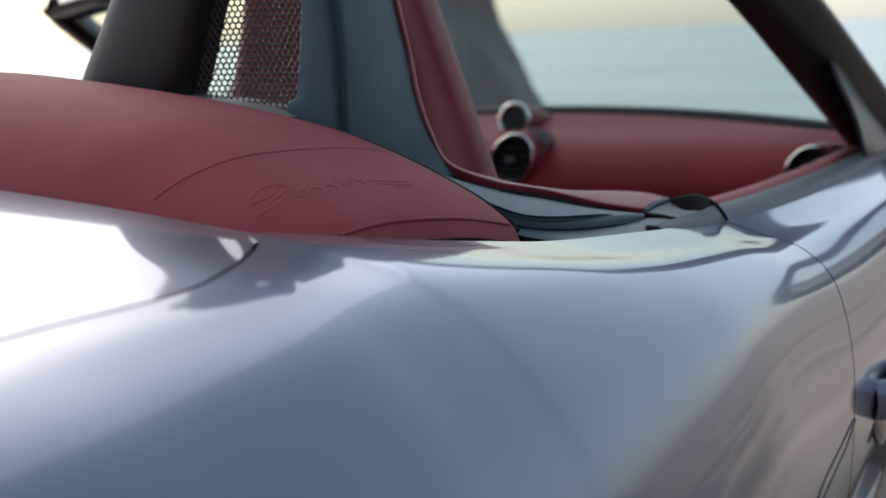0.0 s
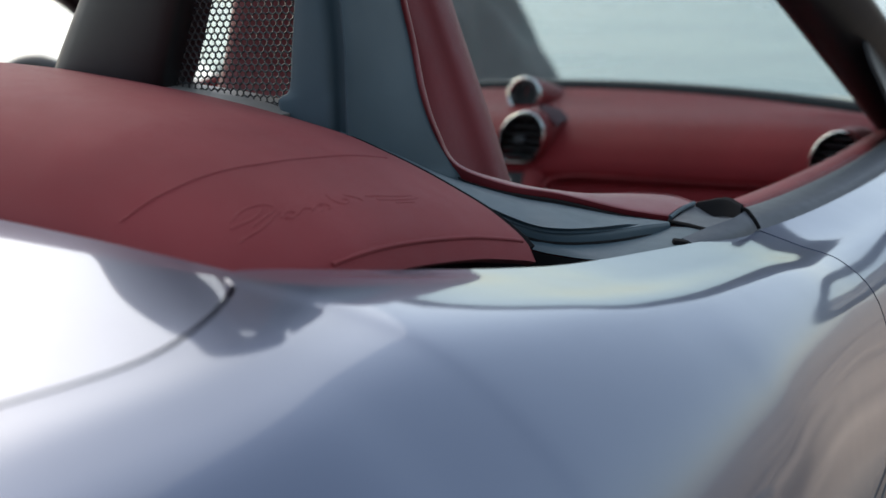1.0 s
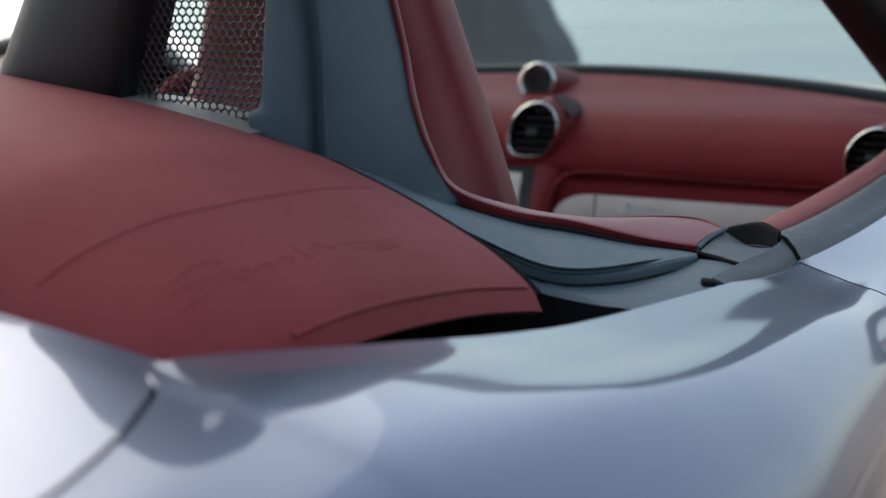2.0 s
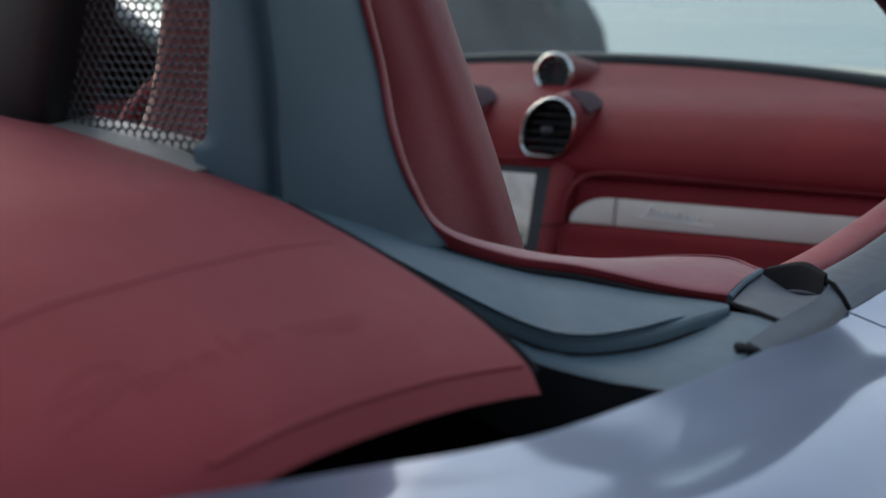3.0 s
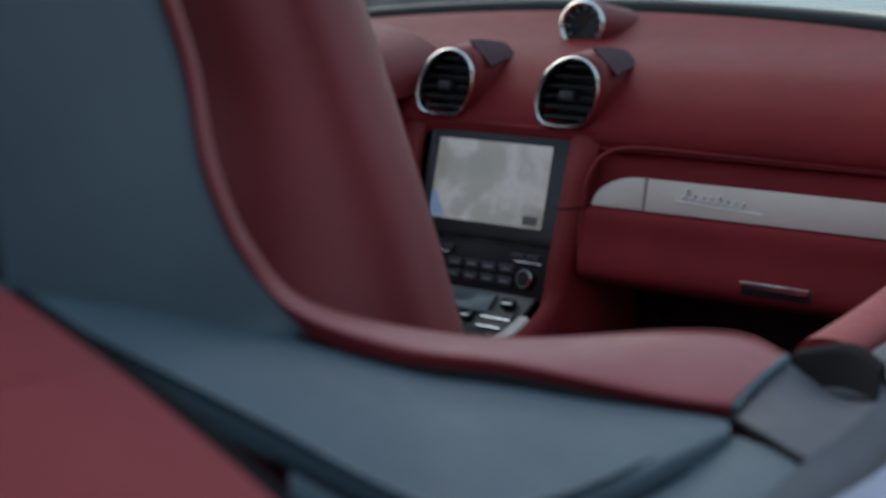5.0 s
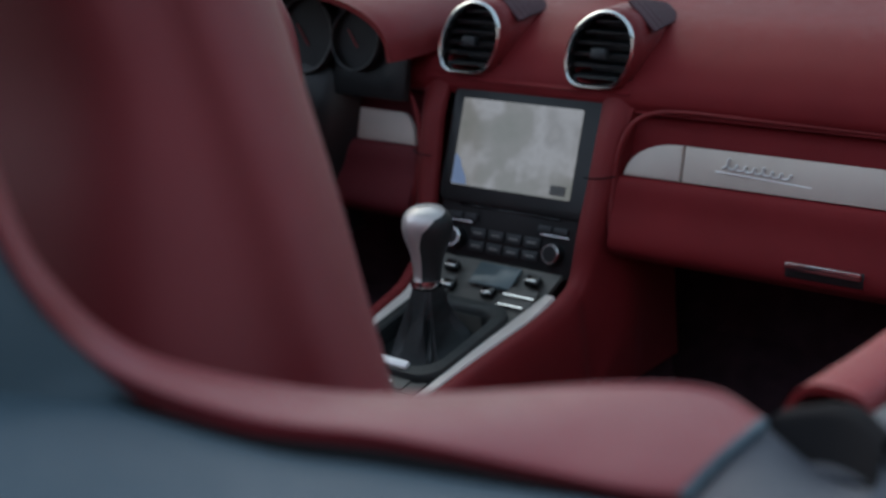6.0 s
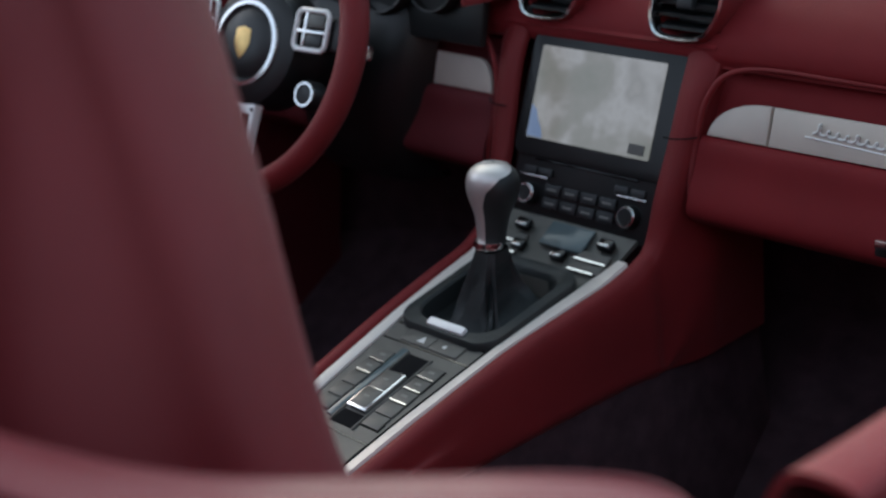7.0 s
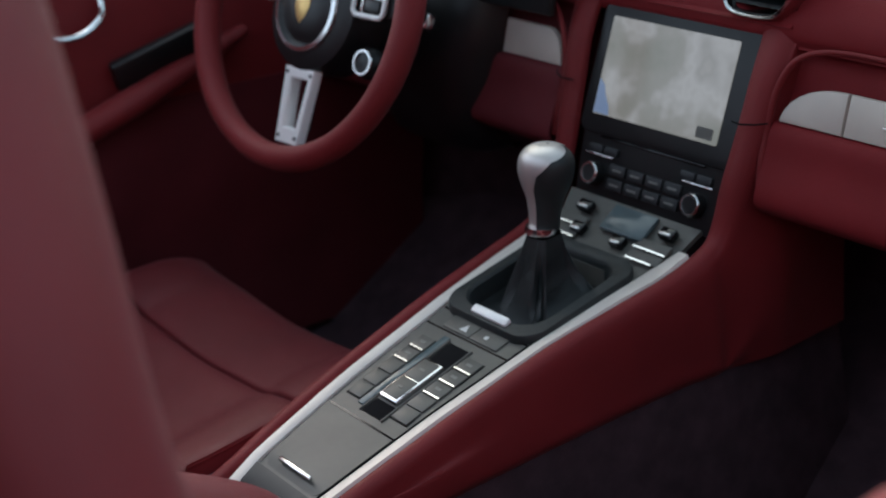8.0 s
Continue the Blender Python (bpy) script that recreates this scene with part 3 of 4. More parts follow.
    links = bpy.data.meshes.new("links")
    links.from_pydata([tuple(v) for v in vs], [], fs)
    net.from_mesh(links)
    bpy.data.meshes.remove(links)
    part("mesh_insert", flip(net), NET, h, "fine black mesh", smooth=False, kind="stuff")
    edge = spline([(.333, -.192, 1.045), (.41, -.192, 1.034), (.47, -.192, 1.028), (.492, -.192, 1.034), (.499, -.192, 1.06), (.504, -.192, 1.14), (.50, -.192, 1.22)], 30)
    part("mesh_frame", flip(tube(edge, .005, 8)), SATIN, h, "black mesh frame")


hoop(1)
hoop(-1)

# ---------------------------------------------------------------- side ledges with belt outlets
def ledge(side):
    flip = (lambda b: b) if side > 0 else mirrored
    g = thing("side_ledge", (.68 * side, -.05, .88), "blue-grey trim ledge with red leather edging beside the seat", "car trim", "side ledges")
    inner = [(0.538, -0.206, 1.01), (0.5473, -0.1371, 0.986), (0.5772, -0.09, 0.96), (0.626, -0.054, 0.94), (0.656, -0.03, 0.931), (0.7, 0.0, 0.918), (0.735, 0.018, 0.912), (0.744, 0.022, 0.91)]
    outer = [(.541, -.210, 1.008), (.588, -.188, .982), (.634, -.160, .951), (.680, -.147, .931), (.710, -.138, .926), (.733, -.098, .922), (.745, -.035, .917), (.750, .010, .912)]
    mid = [tuple(np.array(a) * .5 + np.array(b) * .5 + (0, 0, .004 * min(1, (.76 - a[0]) / .1))) for a, b in zip(inner, outer)]
    turn = [(x + .0009, y - .0015, z - .0008) for x, y, z in outer]
    edge = [(x + .0018, y - .0028, z - .0034) for x, y, z in outer]
    low = [(x + .0021, y - .0032, z - .0105) for x, y, z in outer]
    part("upper_ledge", flip(thick(loft([[a, m, o, u, e, l] for a, m, o, u, e, l in zip(inner, mid, outer, turn, edge, low)], 36, 44), .004)), GREY, g)
    l_in = [(.645, -.164, .939), (.683, -.153, .921), (.700, -.149, .918), (.713, -.1435, .916), (.736, -.104, .912), (.747, -.040, .908), (.751, .014, .9075)]
    l_out = [(.650, -.170, .931), (.690, -.161, .915), (.716, -.161, .911), (.750, -.160, .909), (.786, -.146, .908), (.7925, -.068, .909), (.7900, -.003, .909)]
    l_dn = [(x - .004, y - .004, z - .05) for x, y, z in l_out]
    part("lower_ledge", flip(thick(loft([[a, tuple((np.array(a) + b) / 2 + (0, 0, .001)), b] for a, b in zip(l_in, l_out)], 16, 34), .0006)), GREY, g)
    # The skirt is grey trim; its black stands in for shade.
    part("ledge_skirt", flip(thick(loft([[(x - .0006, y - .0006, z - .0012) for x, y, z in l_out], l_dn], 34, 8), .0006)), VOID, g, "skirt below the ledge, blackened for the shade there")
    # Black tube draws the shade below the ledge's rolled edge.
    part("groove", flip(tube(spline([(x + .0025, y - .0040, z - .0098) for x, y, z in outer[2:]], 30), .0017, 8)), VOID, g, "groove, its shade drawn as a black strip")
    # Black tube draws the thin shadow along the roof's front edge.
    part("shadow_gap", flip(tube([roof_point(u, 0) + Vector((0, .005, -.006)) for u in np.linspace(.76, .99, 24)], .005, 8)), VOID, g, "black strip standing in for the shadow beside the roof")
    # red leather edging: up the column, round the corner and forward
    rim_o = spline([(0.5315, -0.1298, 1.24), (0.548, -0.118, 1.13), (0.554, -0.109, 1.08), (0.5635, -0.113, 1.04), (0.5725, -0.106, 1.003), (0.5815, -0.086, 0.97), (0.62, -0.06, 0.95), (0.658, -0.028, 0.939), (0.7, 0.004, 0.924), (0.725, 0.018, 0.918), (0.742, 0.03, 0.914)], 80)
    rim_i = spline([(0.5275, -0.1208, 1.24), (0.545, -0.108, 1.13), (0.551, -0.099, 1.08), (0.5605, -0.102, 1.04), (0.5665, -0.092, 1.003), (0.5716, -0.0605, 0.965), (0.612, -0.02, 0.944), (0.643, 0.03, 0.93), (0.69, 0.08, 0.926), (0.718, 0.101, 0.922), (0.743, 0.096, 0.917)], 80)
    rows = []
    for i, (o, q) in enumerate(zip(rim_o, rim_i)):
        k = i / 79
        up = Vector((float(np.interp(k, [0, .42, .60], [1, 1, 0])), 0, float(np.interp(k, [0, .42, .60, 1], [0, .3, 1, 1])))).normalized()
        o, q = Vector(o), Vector(q)
        w = float(np.interp(k, [0, .4, .6], [.012, .02, .05]))
        rows.append([o - up * .009 + (q - o) * .06, o - up * .002, o + up * .0015 + (q - o) * .04, o.lerp(q, .5) + up * .003, q + up * .0005 - (q - o) * .05, q - up * .004, q - up * w])
    part("red_edging", flip(thick(loft(rows, 28, 100), .003)), EDGING, g, "red leather edging")
    # Black tube draws the shade on the edging's undercut face.
    part("edging_joint", flip(tube([Vector(p) + Vector((.001, -.002, -.009)) for p in rim_o[40:]], [min(.0042, .0006 + .0004 * i) for i in range(40)], 8)), VOID, g, "black strip standing in for shade under the edging")
    # belt outlet: a shallow dish under a black hood, and a plate along the body
    dish = [[(.747, .024, .911), (.768, .010, .9125), (.789, -.003, .911)], [(.745, .055, .913), (.770, .044, .912), (.794, .032, .911)],
            [(.744, .080, .914), (.770, .070, .909), (.796, .058, .910)], [(.744, .096, .914), (.772, .090, .903), (.797, .078, .909)]]
    part("belt_outlet", flip(thick(loft(dish, 18, 18), .003)), SEAL, g, "dark blue-grey seat belt outlet")
    hood_c = [[(.744, .092, .902), (.770, .090, .898), (.793, .080, .898)], [(.744, .099, .914), (.768, .107, .9165), (.788, .101, .9125)],
              [(.745, .104, .9165), (.768, .114, .9195), (.787, .109, .9145)], [(.748, .116, .914), (.768, .126, .9165), (.786, .118, .912)], [(.75, .122, .89), (.768, .130, .89), (.786, .122, .89)]]
    part("outlet_hood", flip(thick(loft(hood_c, 20, 18), .002)), VOID, g, "black belt hood")
    part("outlet_lip", flip(tube(spline([(.743, .030, .9125), (.7425, .06, .9155), (.744, .094, .9165)], 16), .0024, 8)), GREY, g, "blue-grey rim of the outlet")
    plate_o = [[(.787, -.060, .912), (.800, -.066, .9085), (.806, -.066, .902)], [(.790, -.008, .912), (.804, -.014, .9075), (.810, -.014, .900)], [(.796, .045, .912), (.808, .036, .905), (.813, .036, .897)], [(.796, .090, .9125), (.8065, .080, .905), (.811, .080, .897)]]
    part("outlet_plate", flip(thick(loft(plate_o, 12, 20), .004)), SEAL, g, "dark blue-grey plate along the body edge")
    part("end_gap", flip(tube([(.792, .0925, .9150), (.798, .0905, .9130), (.8065, .0855, .9055), (.8115, .0845, .8975)], .0019, 8)), VOID, g, "dark gap at the end of the plate")
    part("outlet_notch", flip(box((.013, .013, .006), pose(.789, -.070, .9095, 0, 10, 28), .002)), VOID, g, "black notch")
    part("outlet_slot", flip(tube([(.744, .024, .9105), (.766, .010, .9105), (.790, -.004, .9098)], .0020, 8)), VOID, g, "black slot")
    # Added sheet: hides the red lining, its black stands in for deep shade.
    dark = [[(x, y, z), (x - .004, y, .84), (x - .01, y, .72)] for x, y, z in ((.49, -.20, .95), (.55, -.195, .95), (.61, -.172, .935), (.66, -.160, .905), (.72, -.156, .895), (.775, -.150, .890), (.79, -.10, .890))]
    part("well_wall", flip(thick(loft(dark, 8, 30), .002)), VOID, g, "added black sheet standing in for the dark of the roof well")
    wallp = [[(.582, -.066, .938), (.598, -.07, .80), (.61, -.06, .50), (.61, -.06, .2)], [(.658, .030, .908), (.69, .06, .80), (.70, .08, .5), (.70, .08, .2)], [(.735, .098, .888), (.76, .11, .8), (.78, .11, .5), (.78, .11, .2)]]
    part("side_lining", flip(thick(loft(wallp, 14, 14), .006)), RED, g, "red lining below the ledge")


ledge(1)
ledge(-1)
back = [[(x, -.10 + dy, z) for z, dy in ((.2, .06), (.5, .02), (.8, -.03), (.90, -.05), (.95, -.08))] for x in (-.60, -.3, 0, .3, .60)]
part("rear_bulkhead", thick(grid(back), .01), CARPET, body, "black carpeted bulkhead behind the seats")

front_b = [[(x, 1.30 - .12 * (x / .78) ** 2, z) for z in (.16, .4, .7, .87)] for x in np.linspace(-.78, .78, 9)]
part("firewall", thick(grid(front_b), .01), CARPET, body, "black carpeted firewall")
foot = [[(x, y, z) for x in (-.80, -.4, 0, .4, .80)] for y, z in ((.0, .20), (.6, .19), (.95, .20), (1.28, .42))]
part("foot_carpet", thick(grid(foot), .01), CARPET, body, "black footwell carpet")

# ---------------------------------------------------------------- seats
def seat(cx, drop, ahead=0.0):
    """A sports seat about x = cx; drop: how far its cushion is lowered; ahead: how far it is slid forward."""
    s = thing("sports_seat", (cx, .3, .2), "red leather sports seat with raised side bolsters", "seat", "front seats")

    OUT = ((.12, -.112), (.165, -.104), (.190, -.085), (.200, -.060), (.206, -.028), (.212, -.012), (.220, .001), (.223, .013), (.2185, .034), (.1995, .059), (.171, .076), (.140, .080), (.112, .069), (.081, .048), (.040, .037))

    def slice_(z, dy, k, ext=0.0):
        rear = float(np.interp(z, [.80, .92, 1.04], [1, .75, .42]))      # the shell thins upwards
        half = [(x * k, dy + y * ((1 + ext) if y > 0 else rear)) for x, y in OUT]
        return [(cx, dy - .115 * rear, z)] + [(cx - x, y, z) for x, y in half] + [(cx, dy + .034, z)] + [(cx + x, y, z) for x, y in reversed(half)]
    # height, lean, width and bolster depth up the backrest
    LEAN = ((.42, .29, .98, .0), (.50, .235, 1.0, .95), (.56, .194, 1.02, 1.10), (.60, .169, 1.03, 1.16), (.64, .144, 1.03, 1.08), (.685, .115, 1.02, .58), (.74, .082, 1.0, .2), (.80, .056, .97, .08), (.86, .040, .925, .0),
            (.92, .034, .86, .0), (.98, .035, .77, .0), (1.04, .036, .665, .0), (1.10, .035, .565, .0), (1.16, .030, .48, .0), (1.21, .022, .43, -.1), (1.255, .010, .37, -.3), (1.285, -.015, .22, -.7))
    part("backrest", loft([slice_(*q) for q in LEAN], 72, 56, close_cols=True, cap=True), SEAT, s)
    for sx in (-1, 1):
        line = spline([(cx + sx * .081 * k, dy + .048 * (1 + e) + .001, z) for z, dy, k, e in LEAN[3:13]], 36)
        part("seam", tube(line, .0022, 6), SEAT, s, "stitched seam")

    def cut(y, w, z, bol):
        return [(cx + x * w, y + ahead, z - drop + dz) for x, dz in ((-1, -.20), (-1.03, -.06), (-.98, bol * .8), (-.86, bol), (-.70, bol * .7), (-.58, .006), (-.3, 0), (0, -.004), (.3, 0), (.58, .006), (.70, bol * .7), (.86, bol), (.98, bol * .8), (1.03, -.06), (1, -.20))]
    base = [cut(.17, .225, .40, .03), cut(.26, .232, .405, .035), cut(.40, .238, .425, .030), cut(.50, .238, .440, .024), cut(.530, .238, .441, .022), cut(.537, .238, .434, .018)]
    part("cushion", thick(loft(base, 46, 28), .01), SEAT, s)
    front = [cut(.5385, .238, .434, .018), cut(.546, .238, .442, .022), cut(.60, .236, .448, .020), cut(.645, .232, .445, .016), cut(.675, .227, .430, .010), cut(.685, .222, .39, .005), cut(.68, .218, .33, .0)]
    part("thigh_support", thick(loft(front, 46, 28), .01), SEAT, s)
    part("seat_base", box((.40, .44, .20), pose(cx, .42, .27), .02), SATIN, s, "black seat base")


seat(.375, .043)
seat(-.36, .010, .03)

# ---------------------------------------------------------------- dashboard
dash = thing("dashboard", (0, 1.1, .6), "red leather dashboard with round air vents and pale metal trim", "dashboard")


def dash_profile(x):
    """(y, z) down the dashboard's face at x."""
    a = abs(x)
    end = max(0.0, (a - .58) / .16) ** 2
    sweep = .10 * (a / .72) ** 2
    return [(1.40 - sweep, .922 - .045 * (a / .72) ** 2), (1.26 - sweep * .6, .902 - .02 * end), (1.15, .896 - .02 * end), (1.085, .885 - .02 * end), (1.035, .860), (1.008, .832), (1.000, .810), (1.004, .797)]


xs_d = np.linspace(-.74, .74, 149)
VENTS = ((.108, .8615, .042), (-.084, .8635, .042), (.662, .848, .036), (-.662, .848, .036))


def opened(x, y, z):
    """The dashboard's skin steps back inside the vent pods."""
    return (x, y + (.05 if y < 1.09 and any(math.hypot(x - a, z - c) < r for a, c, r in VENTS) else 0), z)


rows = [[opened(x, y, z) for y, z in spline([(y, z) for y, z in dash_profile(x)], 44)] for x in xs_d]
part("upper_pad", thick(grid(rows), .004), DASH, dash, "red leather upper dashboard pad")


def lower_face(x0, x1):
    rows = []
    for x in np.linspace(x0, x1, 24):
        rows.append(spline([(x, 1.004, .799), (x, 1.024, .791), (x, 1.012, .778), (x, .994, .726), (x, .976, .720), (x, .966, .69), (x, .952, .655), (x, .958, .640), (x, .99, .625), (x, 1.08, .61)], 40))
    return thick(grid(rows), .004)


part("glovebox", lower_face(.150, .74), DASH, dash, "red leather glovebox front")
# Darkened red here too, for the wheel's shade on the knee panel.
part("knee_panel", lower_face(-.74, -.150), LINING, dash, "red leather knee panel")
top_b = [[(x, y, z) for x in np.linspace(-.15, .15, 9)] for y, z in ((1.012, .823), (1.003, .8205), (.998, .816), (1.008, .811))]
part("stack_brow", thick(grid(top_b), .004), DASH, dash, "red leather brow above the screen")


# rounded shoulders where the recess of the trim strip begins, and the fine joint beside the screen
for s in (-1, 1):
    lip = spline([(s * x, y, z) for x, y, z in ((.735, 1.006, .797), (.60, 1.005, .798), (.45, 1.004, .7995), (.30, 1.001, .8015), (.225, .997, .803), (.19, .992, .800), (.168, .986, .790), (.155, .981, .770), (.148, .977, .745), (.146, .971, .715), (.147, .961, .68), (.150, .957, .650))], 60)
    part("recess_lip", tube(lip, [.0024 + .0012 * min(1, max(0, k - 22) / 14) for k in range(60)], 12), RED, dash)
    part("stack_joint", tube([(s * .114, .9555, .7235), (s * .128, .9515, .7245), (s * .142, .957, .7255), (s * .151, .966, .7265)], .0009, 6), VOID, dash, "fine dark joint")


def strip(x0, x1, round_left, round_right):
    """Pale metal trim from x0 to x1: its outline in x and z, raised from the dashboard's face."""
    pts = []
    n = 8
    z0, z1 = .7245, .766
    if round_left:
        pts += [(x0, z0)] + [(x0 + .065 * (1 - math.cos(a)), z0 + (z1 - z0) * math.sin(a)) for a in np.linspace(.12, math.pi / 2, n)]
    else:
        pts += [(x0, z0), (x0, z1)]
    if round_right:
        pts += [(x1 - .03 * (1 - math.cos(a)), z0 + (z1 - z0) * math.sin(a)) for a in np.linspace(math.pi / 2, .12, n)] + [(x1, z0)]
    else:
        pts += [(x1, z1), (x1, z0)]
    tilt = Matrix(((1, 0, 0, 0), (0, .26, -1, .99), (0, .97, .26, .7515), (0, 0, 0, 1)))
    return plate([(x, z - .7515) for x, z in pts], .007, tilt, .003)


part("trim_strip", strip(.155, .2285, True, False), ALU, dash, "pale brushed metal trim strip")
t2 = part("trim_strip", strip(.2305, .70, False, False), ALU, dash, "pale brushed metal trim strip with chrome script")
part("trim_strip", strip(-.258, -.158, False, True), ALU, dash, "pale brushed metal trim strip")
# chrome script as plain strokes
wave = [(.280 + .0105 * s + .0030 * math.sin(6.283 * s) + .30 * h, .9808, .7490 + h - .0006 * s) for s in np.linspace(0, 7.6, 110) for h in (.0056 * (2.0 if s < 1 else 1.5 if 4 < s < 5 else 1) * (1 - math.cos(6.283 * s)) / 2,)]
part("script_badge", tube(wave, .0018, 6), WHITE, t2, "bright chrome script badge")
part("script_underline", tube([(.272, .980, .7445), (.33, .980, .742), (.385, .980, .7395)], .0010, 6), SPOKE, t2, "bright chrome underline")
part("glovebox_handle", box((.085, .006, .010), pose(.415, .944, .662), .003), CHROME, dash, "chrome glovebox handle")
part("handle_recess", box((.088, .006, .018), pose(.415, .9505, .656, -14), .005), SATIN, dash, "dark handle recess")


def vent(x, y, z, r, name="air_vent", yaw=0.0):
    m = Matrix.Translation((x, y, z)) @ Euler((radians(80), 0, radians(yaw))).to_matrix().to_4x4()      # local z points to the cabin
    out = []
    for w in np.linspace(0, 2 * math.pi, 56, endpoint=False):   # egg-shaped, leaning, flattened below
        a, c = math.cos(w), math.sin(w)
        c = c if c > -.55 else -.55 - .27 * math.tanh((-.55 - c) / .25)
        out.append((a * .90 + .17 * c + .02, c))

    def ringrow(k, h, lift=0.0, slide=0.0):
        return [m @ Vector((a * r * k + slide, b * r * k + lift, h)) for a, b in out]
    v = part("air_vent", grid([ringrow(1.0, .001), ringrow(1.07, -.004), ringrow(1.10, -.014), ringrow(1.14, -.05, .005), ringrow(1.0, -.10, .014), ringrow(.40, -.17, .034), ringrow(.02, -.18, .036)], close_cols=True), RED, dash, "red leather vent pod")
    for k in range(9 if r > .045 else 0):                       # dark grille on the pod's shoulder
        h = -.030 - .0105 * k
        rad = float(np.interp(h, [-.17, -.10, -.05, -.014], [.40, 1.0, 1.14, 1.10])) * r
        lift = float(np.interp(h, [-.17, -.10, -.05, -.014], [.034, .014, .005, 0]))
        at = Vector((rad * (.90 * .60 + .17 * .80 + .02), rad * .80 + lift - .0006, h))
        part("grille_slat", box((r * (1.0 - .06 * k), .0036, .0098), m @ Matrix.Translation(at) @ pose(0, 0, 0, 14, 0, -42), .0008), POD, v)
    part("ring", grid([ringrow(1.02, -.004), ringrow(1.015, .003), ringrow(.97, .005), ringrow(.925, .003), ringrow(.905, -.004), ringrow(.90, -.02)], close_cols=True), CHROME, v, "chrome vent ring")
    part("throat", grid([ringrow(.91, -.008), ringrow(.86, -.04), ringrow(.01, -.042)], close_cols=True), SATIN, v, "black vent throat")
    for k in range(-2, 4):
        h = k * r * .26
        half = math.sqrt(max(.05, .82 - (h / r) ** 2)) * r * .86
        part("slat", box((half * 2, .0045, .016), m @ pose(.17 * h + .02 * r, h, -.016, 18), .0012), SATIN, v)
    part("knob", box((r * .42, r * .26, .012), m @ pose(0, .0, -.003), .003), DARK, v, "grey vent knob")
    return v


vent(.108, 1.003, .8615, .050)
vent(-.084, 1.006, .8635, .050)
vent(.662, .990, .848, .044, yaw=-4)
vent(-.662, .990, .848, .044, yaw=4)
# round clock pod on top
mc = Matrix.Translation((.002, 1.240, .920)) @ Euler((radians(78), 0, 0)).to_matrix().to_4x4()
pod = part("clock_pod", lathe([(.037, -.13), (.0375, -.02), (.0365, -.001)], mc, 36, cap=False), RED, dash, "red leather clock pod")
part("clock_ring", lathe([(.0365, -.004), (.036, .004), (.033, .007), (.0295, .003), (.029, -.008)], mc, 40, cap=False), CHROME, pod, "chrome clock ring")
part("clock_face", lathe([(.029, -.006), (.001, -.006)], mc, 36), SATIN, pod, "black stopwatch face")
part("clock_hand", box((.0015, .022, .001), mc @ pose(.002, .008, -.004, 0, 0, -12), 0), RED, pod, "red clock hand")
for k in range(12):
    w = k * math.pi / 6
    part("hour_mark", box((.0012, .004, .0008), mc @ pose(.025 * math.cos(w), .025 * math.sin(w), -.005, 0, 0, math.degrees(w) - 90), 0), WHITE, pod)

# ---------------------------------------------------------------- screen and control panel
SCREEN_M = Matrix.Translation((.005, .9815, .732)) @ Euler((radians(70), 0, 0)).to_matrix().to_4x4()      # local y up the panel, z to the cabin


unit = thing("control_panel", (0, .97, .6), "black centre control panel with a lit map screen and button rows", "control panel")
part("panel_body", plate([(.113 * k, v) for k, v in ((-1.0, .070), (-.96, .079), (.96, .079), (1.0, .070), (.96, -.055), (.88, -.142), (-.88, -.142), (-.96, -.055))], .010, SCREEN_M @ pose(0, 0, -.010), .003), SATIN, unit, "black panel")
part("screen_frame", plate(rounded(.222, .148, .012), .006, SCREEN_M @ pose(.002, .005, 0), .002), SATIN, unit, "dark grey screen bezel")

MAP = bpy.data.materials.new("lit_map_screen")
MAP.use_nodes = True
n, l = MAP.node_tree.nodes, MAP.node_tree.links
b = n["Principled BSDF"]
b.inputs["Roughness"].default_value = 0.15
co = n.new("ShaderNodeTexCoord").outputs["Object"]
nz_ = n.new("ShaderNodeTexNoise")
nz_.inputs["Scale"].default_value, nz_.inputs["Detail"].default_value = 15.0, 3.0
l.new(co, nz_.inputs["Vector"])
rp = n.new("ShaderNodeValToRGB")
for pos, c in ((.30, (.36, .38, .34, 1)), (.46, (.47, .47, .45, 1)), (.56, (.68, .69, .71, 1)), (.68, (.50, .50, .50, 1))):
    e = rp.color_ramp.elements.new(pos)
    e.color = c
l.new(nz_.outputs["Fac"], rp.inputs["Fac"])
b.inputs["Base Color"].default_value = (0.02, 0.02, 0.02, 1)
l.new(rp.outputs["Color"], b.inputs["Emission Color"])
b.inputs["Emission Strength"].default_value = 0.145
WATER_MAP = material("lit_blue_map_area", (0.10, 0.16, 0.30), 0.2)
WATER_MAP.node_tree.nodes["Principled BSDF"].inputs["Emission Color"].default_value = (.24, .32, .46, 1)
WATER_MAP.node_tree.nodes["Principled BSDF"].inputs["Emission Strength"].default_value = 0.145
scr = part("display", plate(rounded(.178, .110, .002), .002, SCREEN_M @ pose(-.003, .008, .0055)), MAP, unit, "lit grey map display")
part("map_water", plate([(-.091, -.046), (-.068, -.046), (-.071, -.036), (-.079, -.024), (-.083, -.014), (-.091, -.008)], .0006, SCREEN_M @ pose(0, 0, .0077)), WATER_MAP, scr, "blue water on the map", smooth=False)
part("map_button", plate(rounded(.022, .012, .002), .0006, SCREEN_M @ pose(.068, -.037, .0077)), CONSOLE, scr, "grey map button")
part("disc_slot", box((.15, .003, .004), SCREEN_M @ pose(0, -.071, .001), .001), GLOSS, unit, "black disc slot")
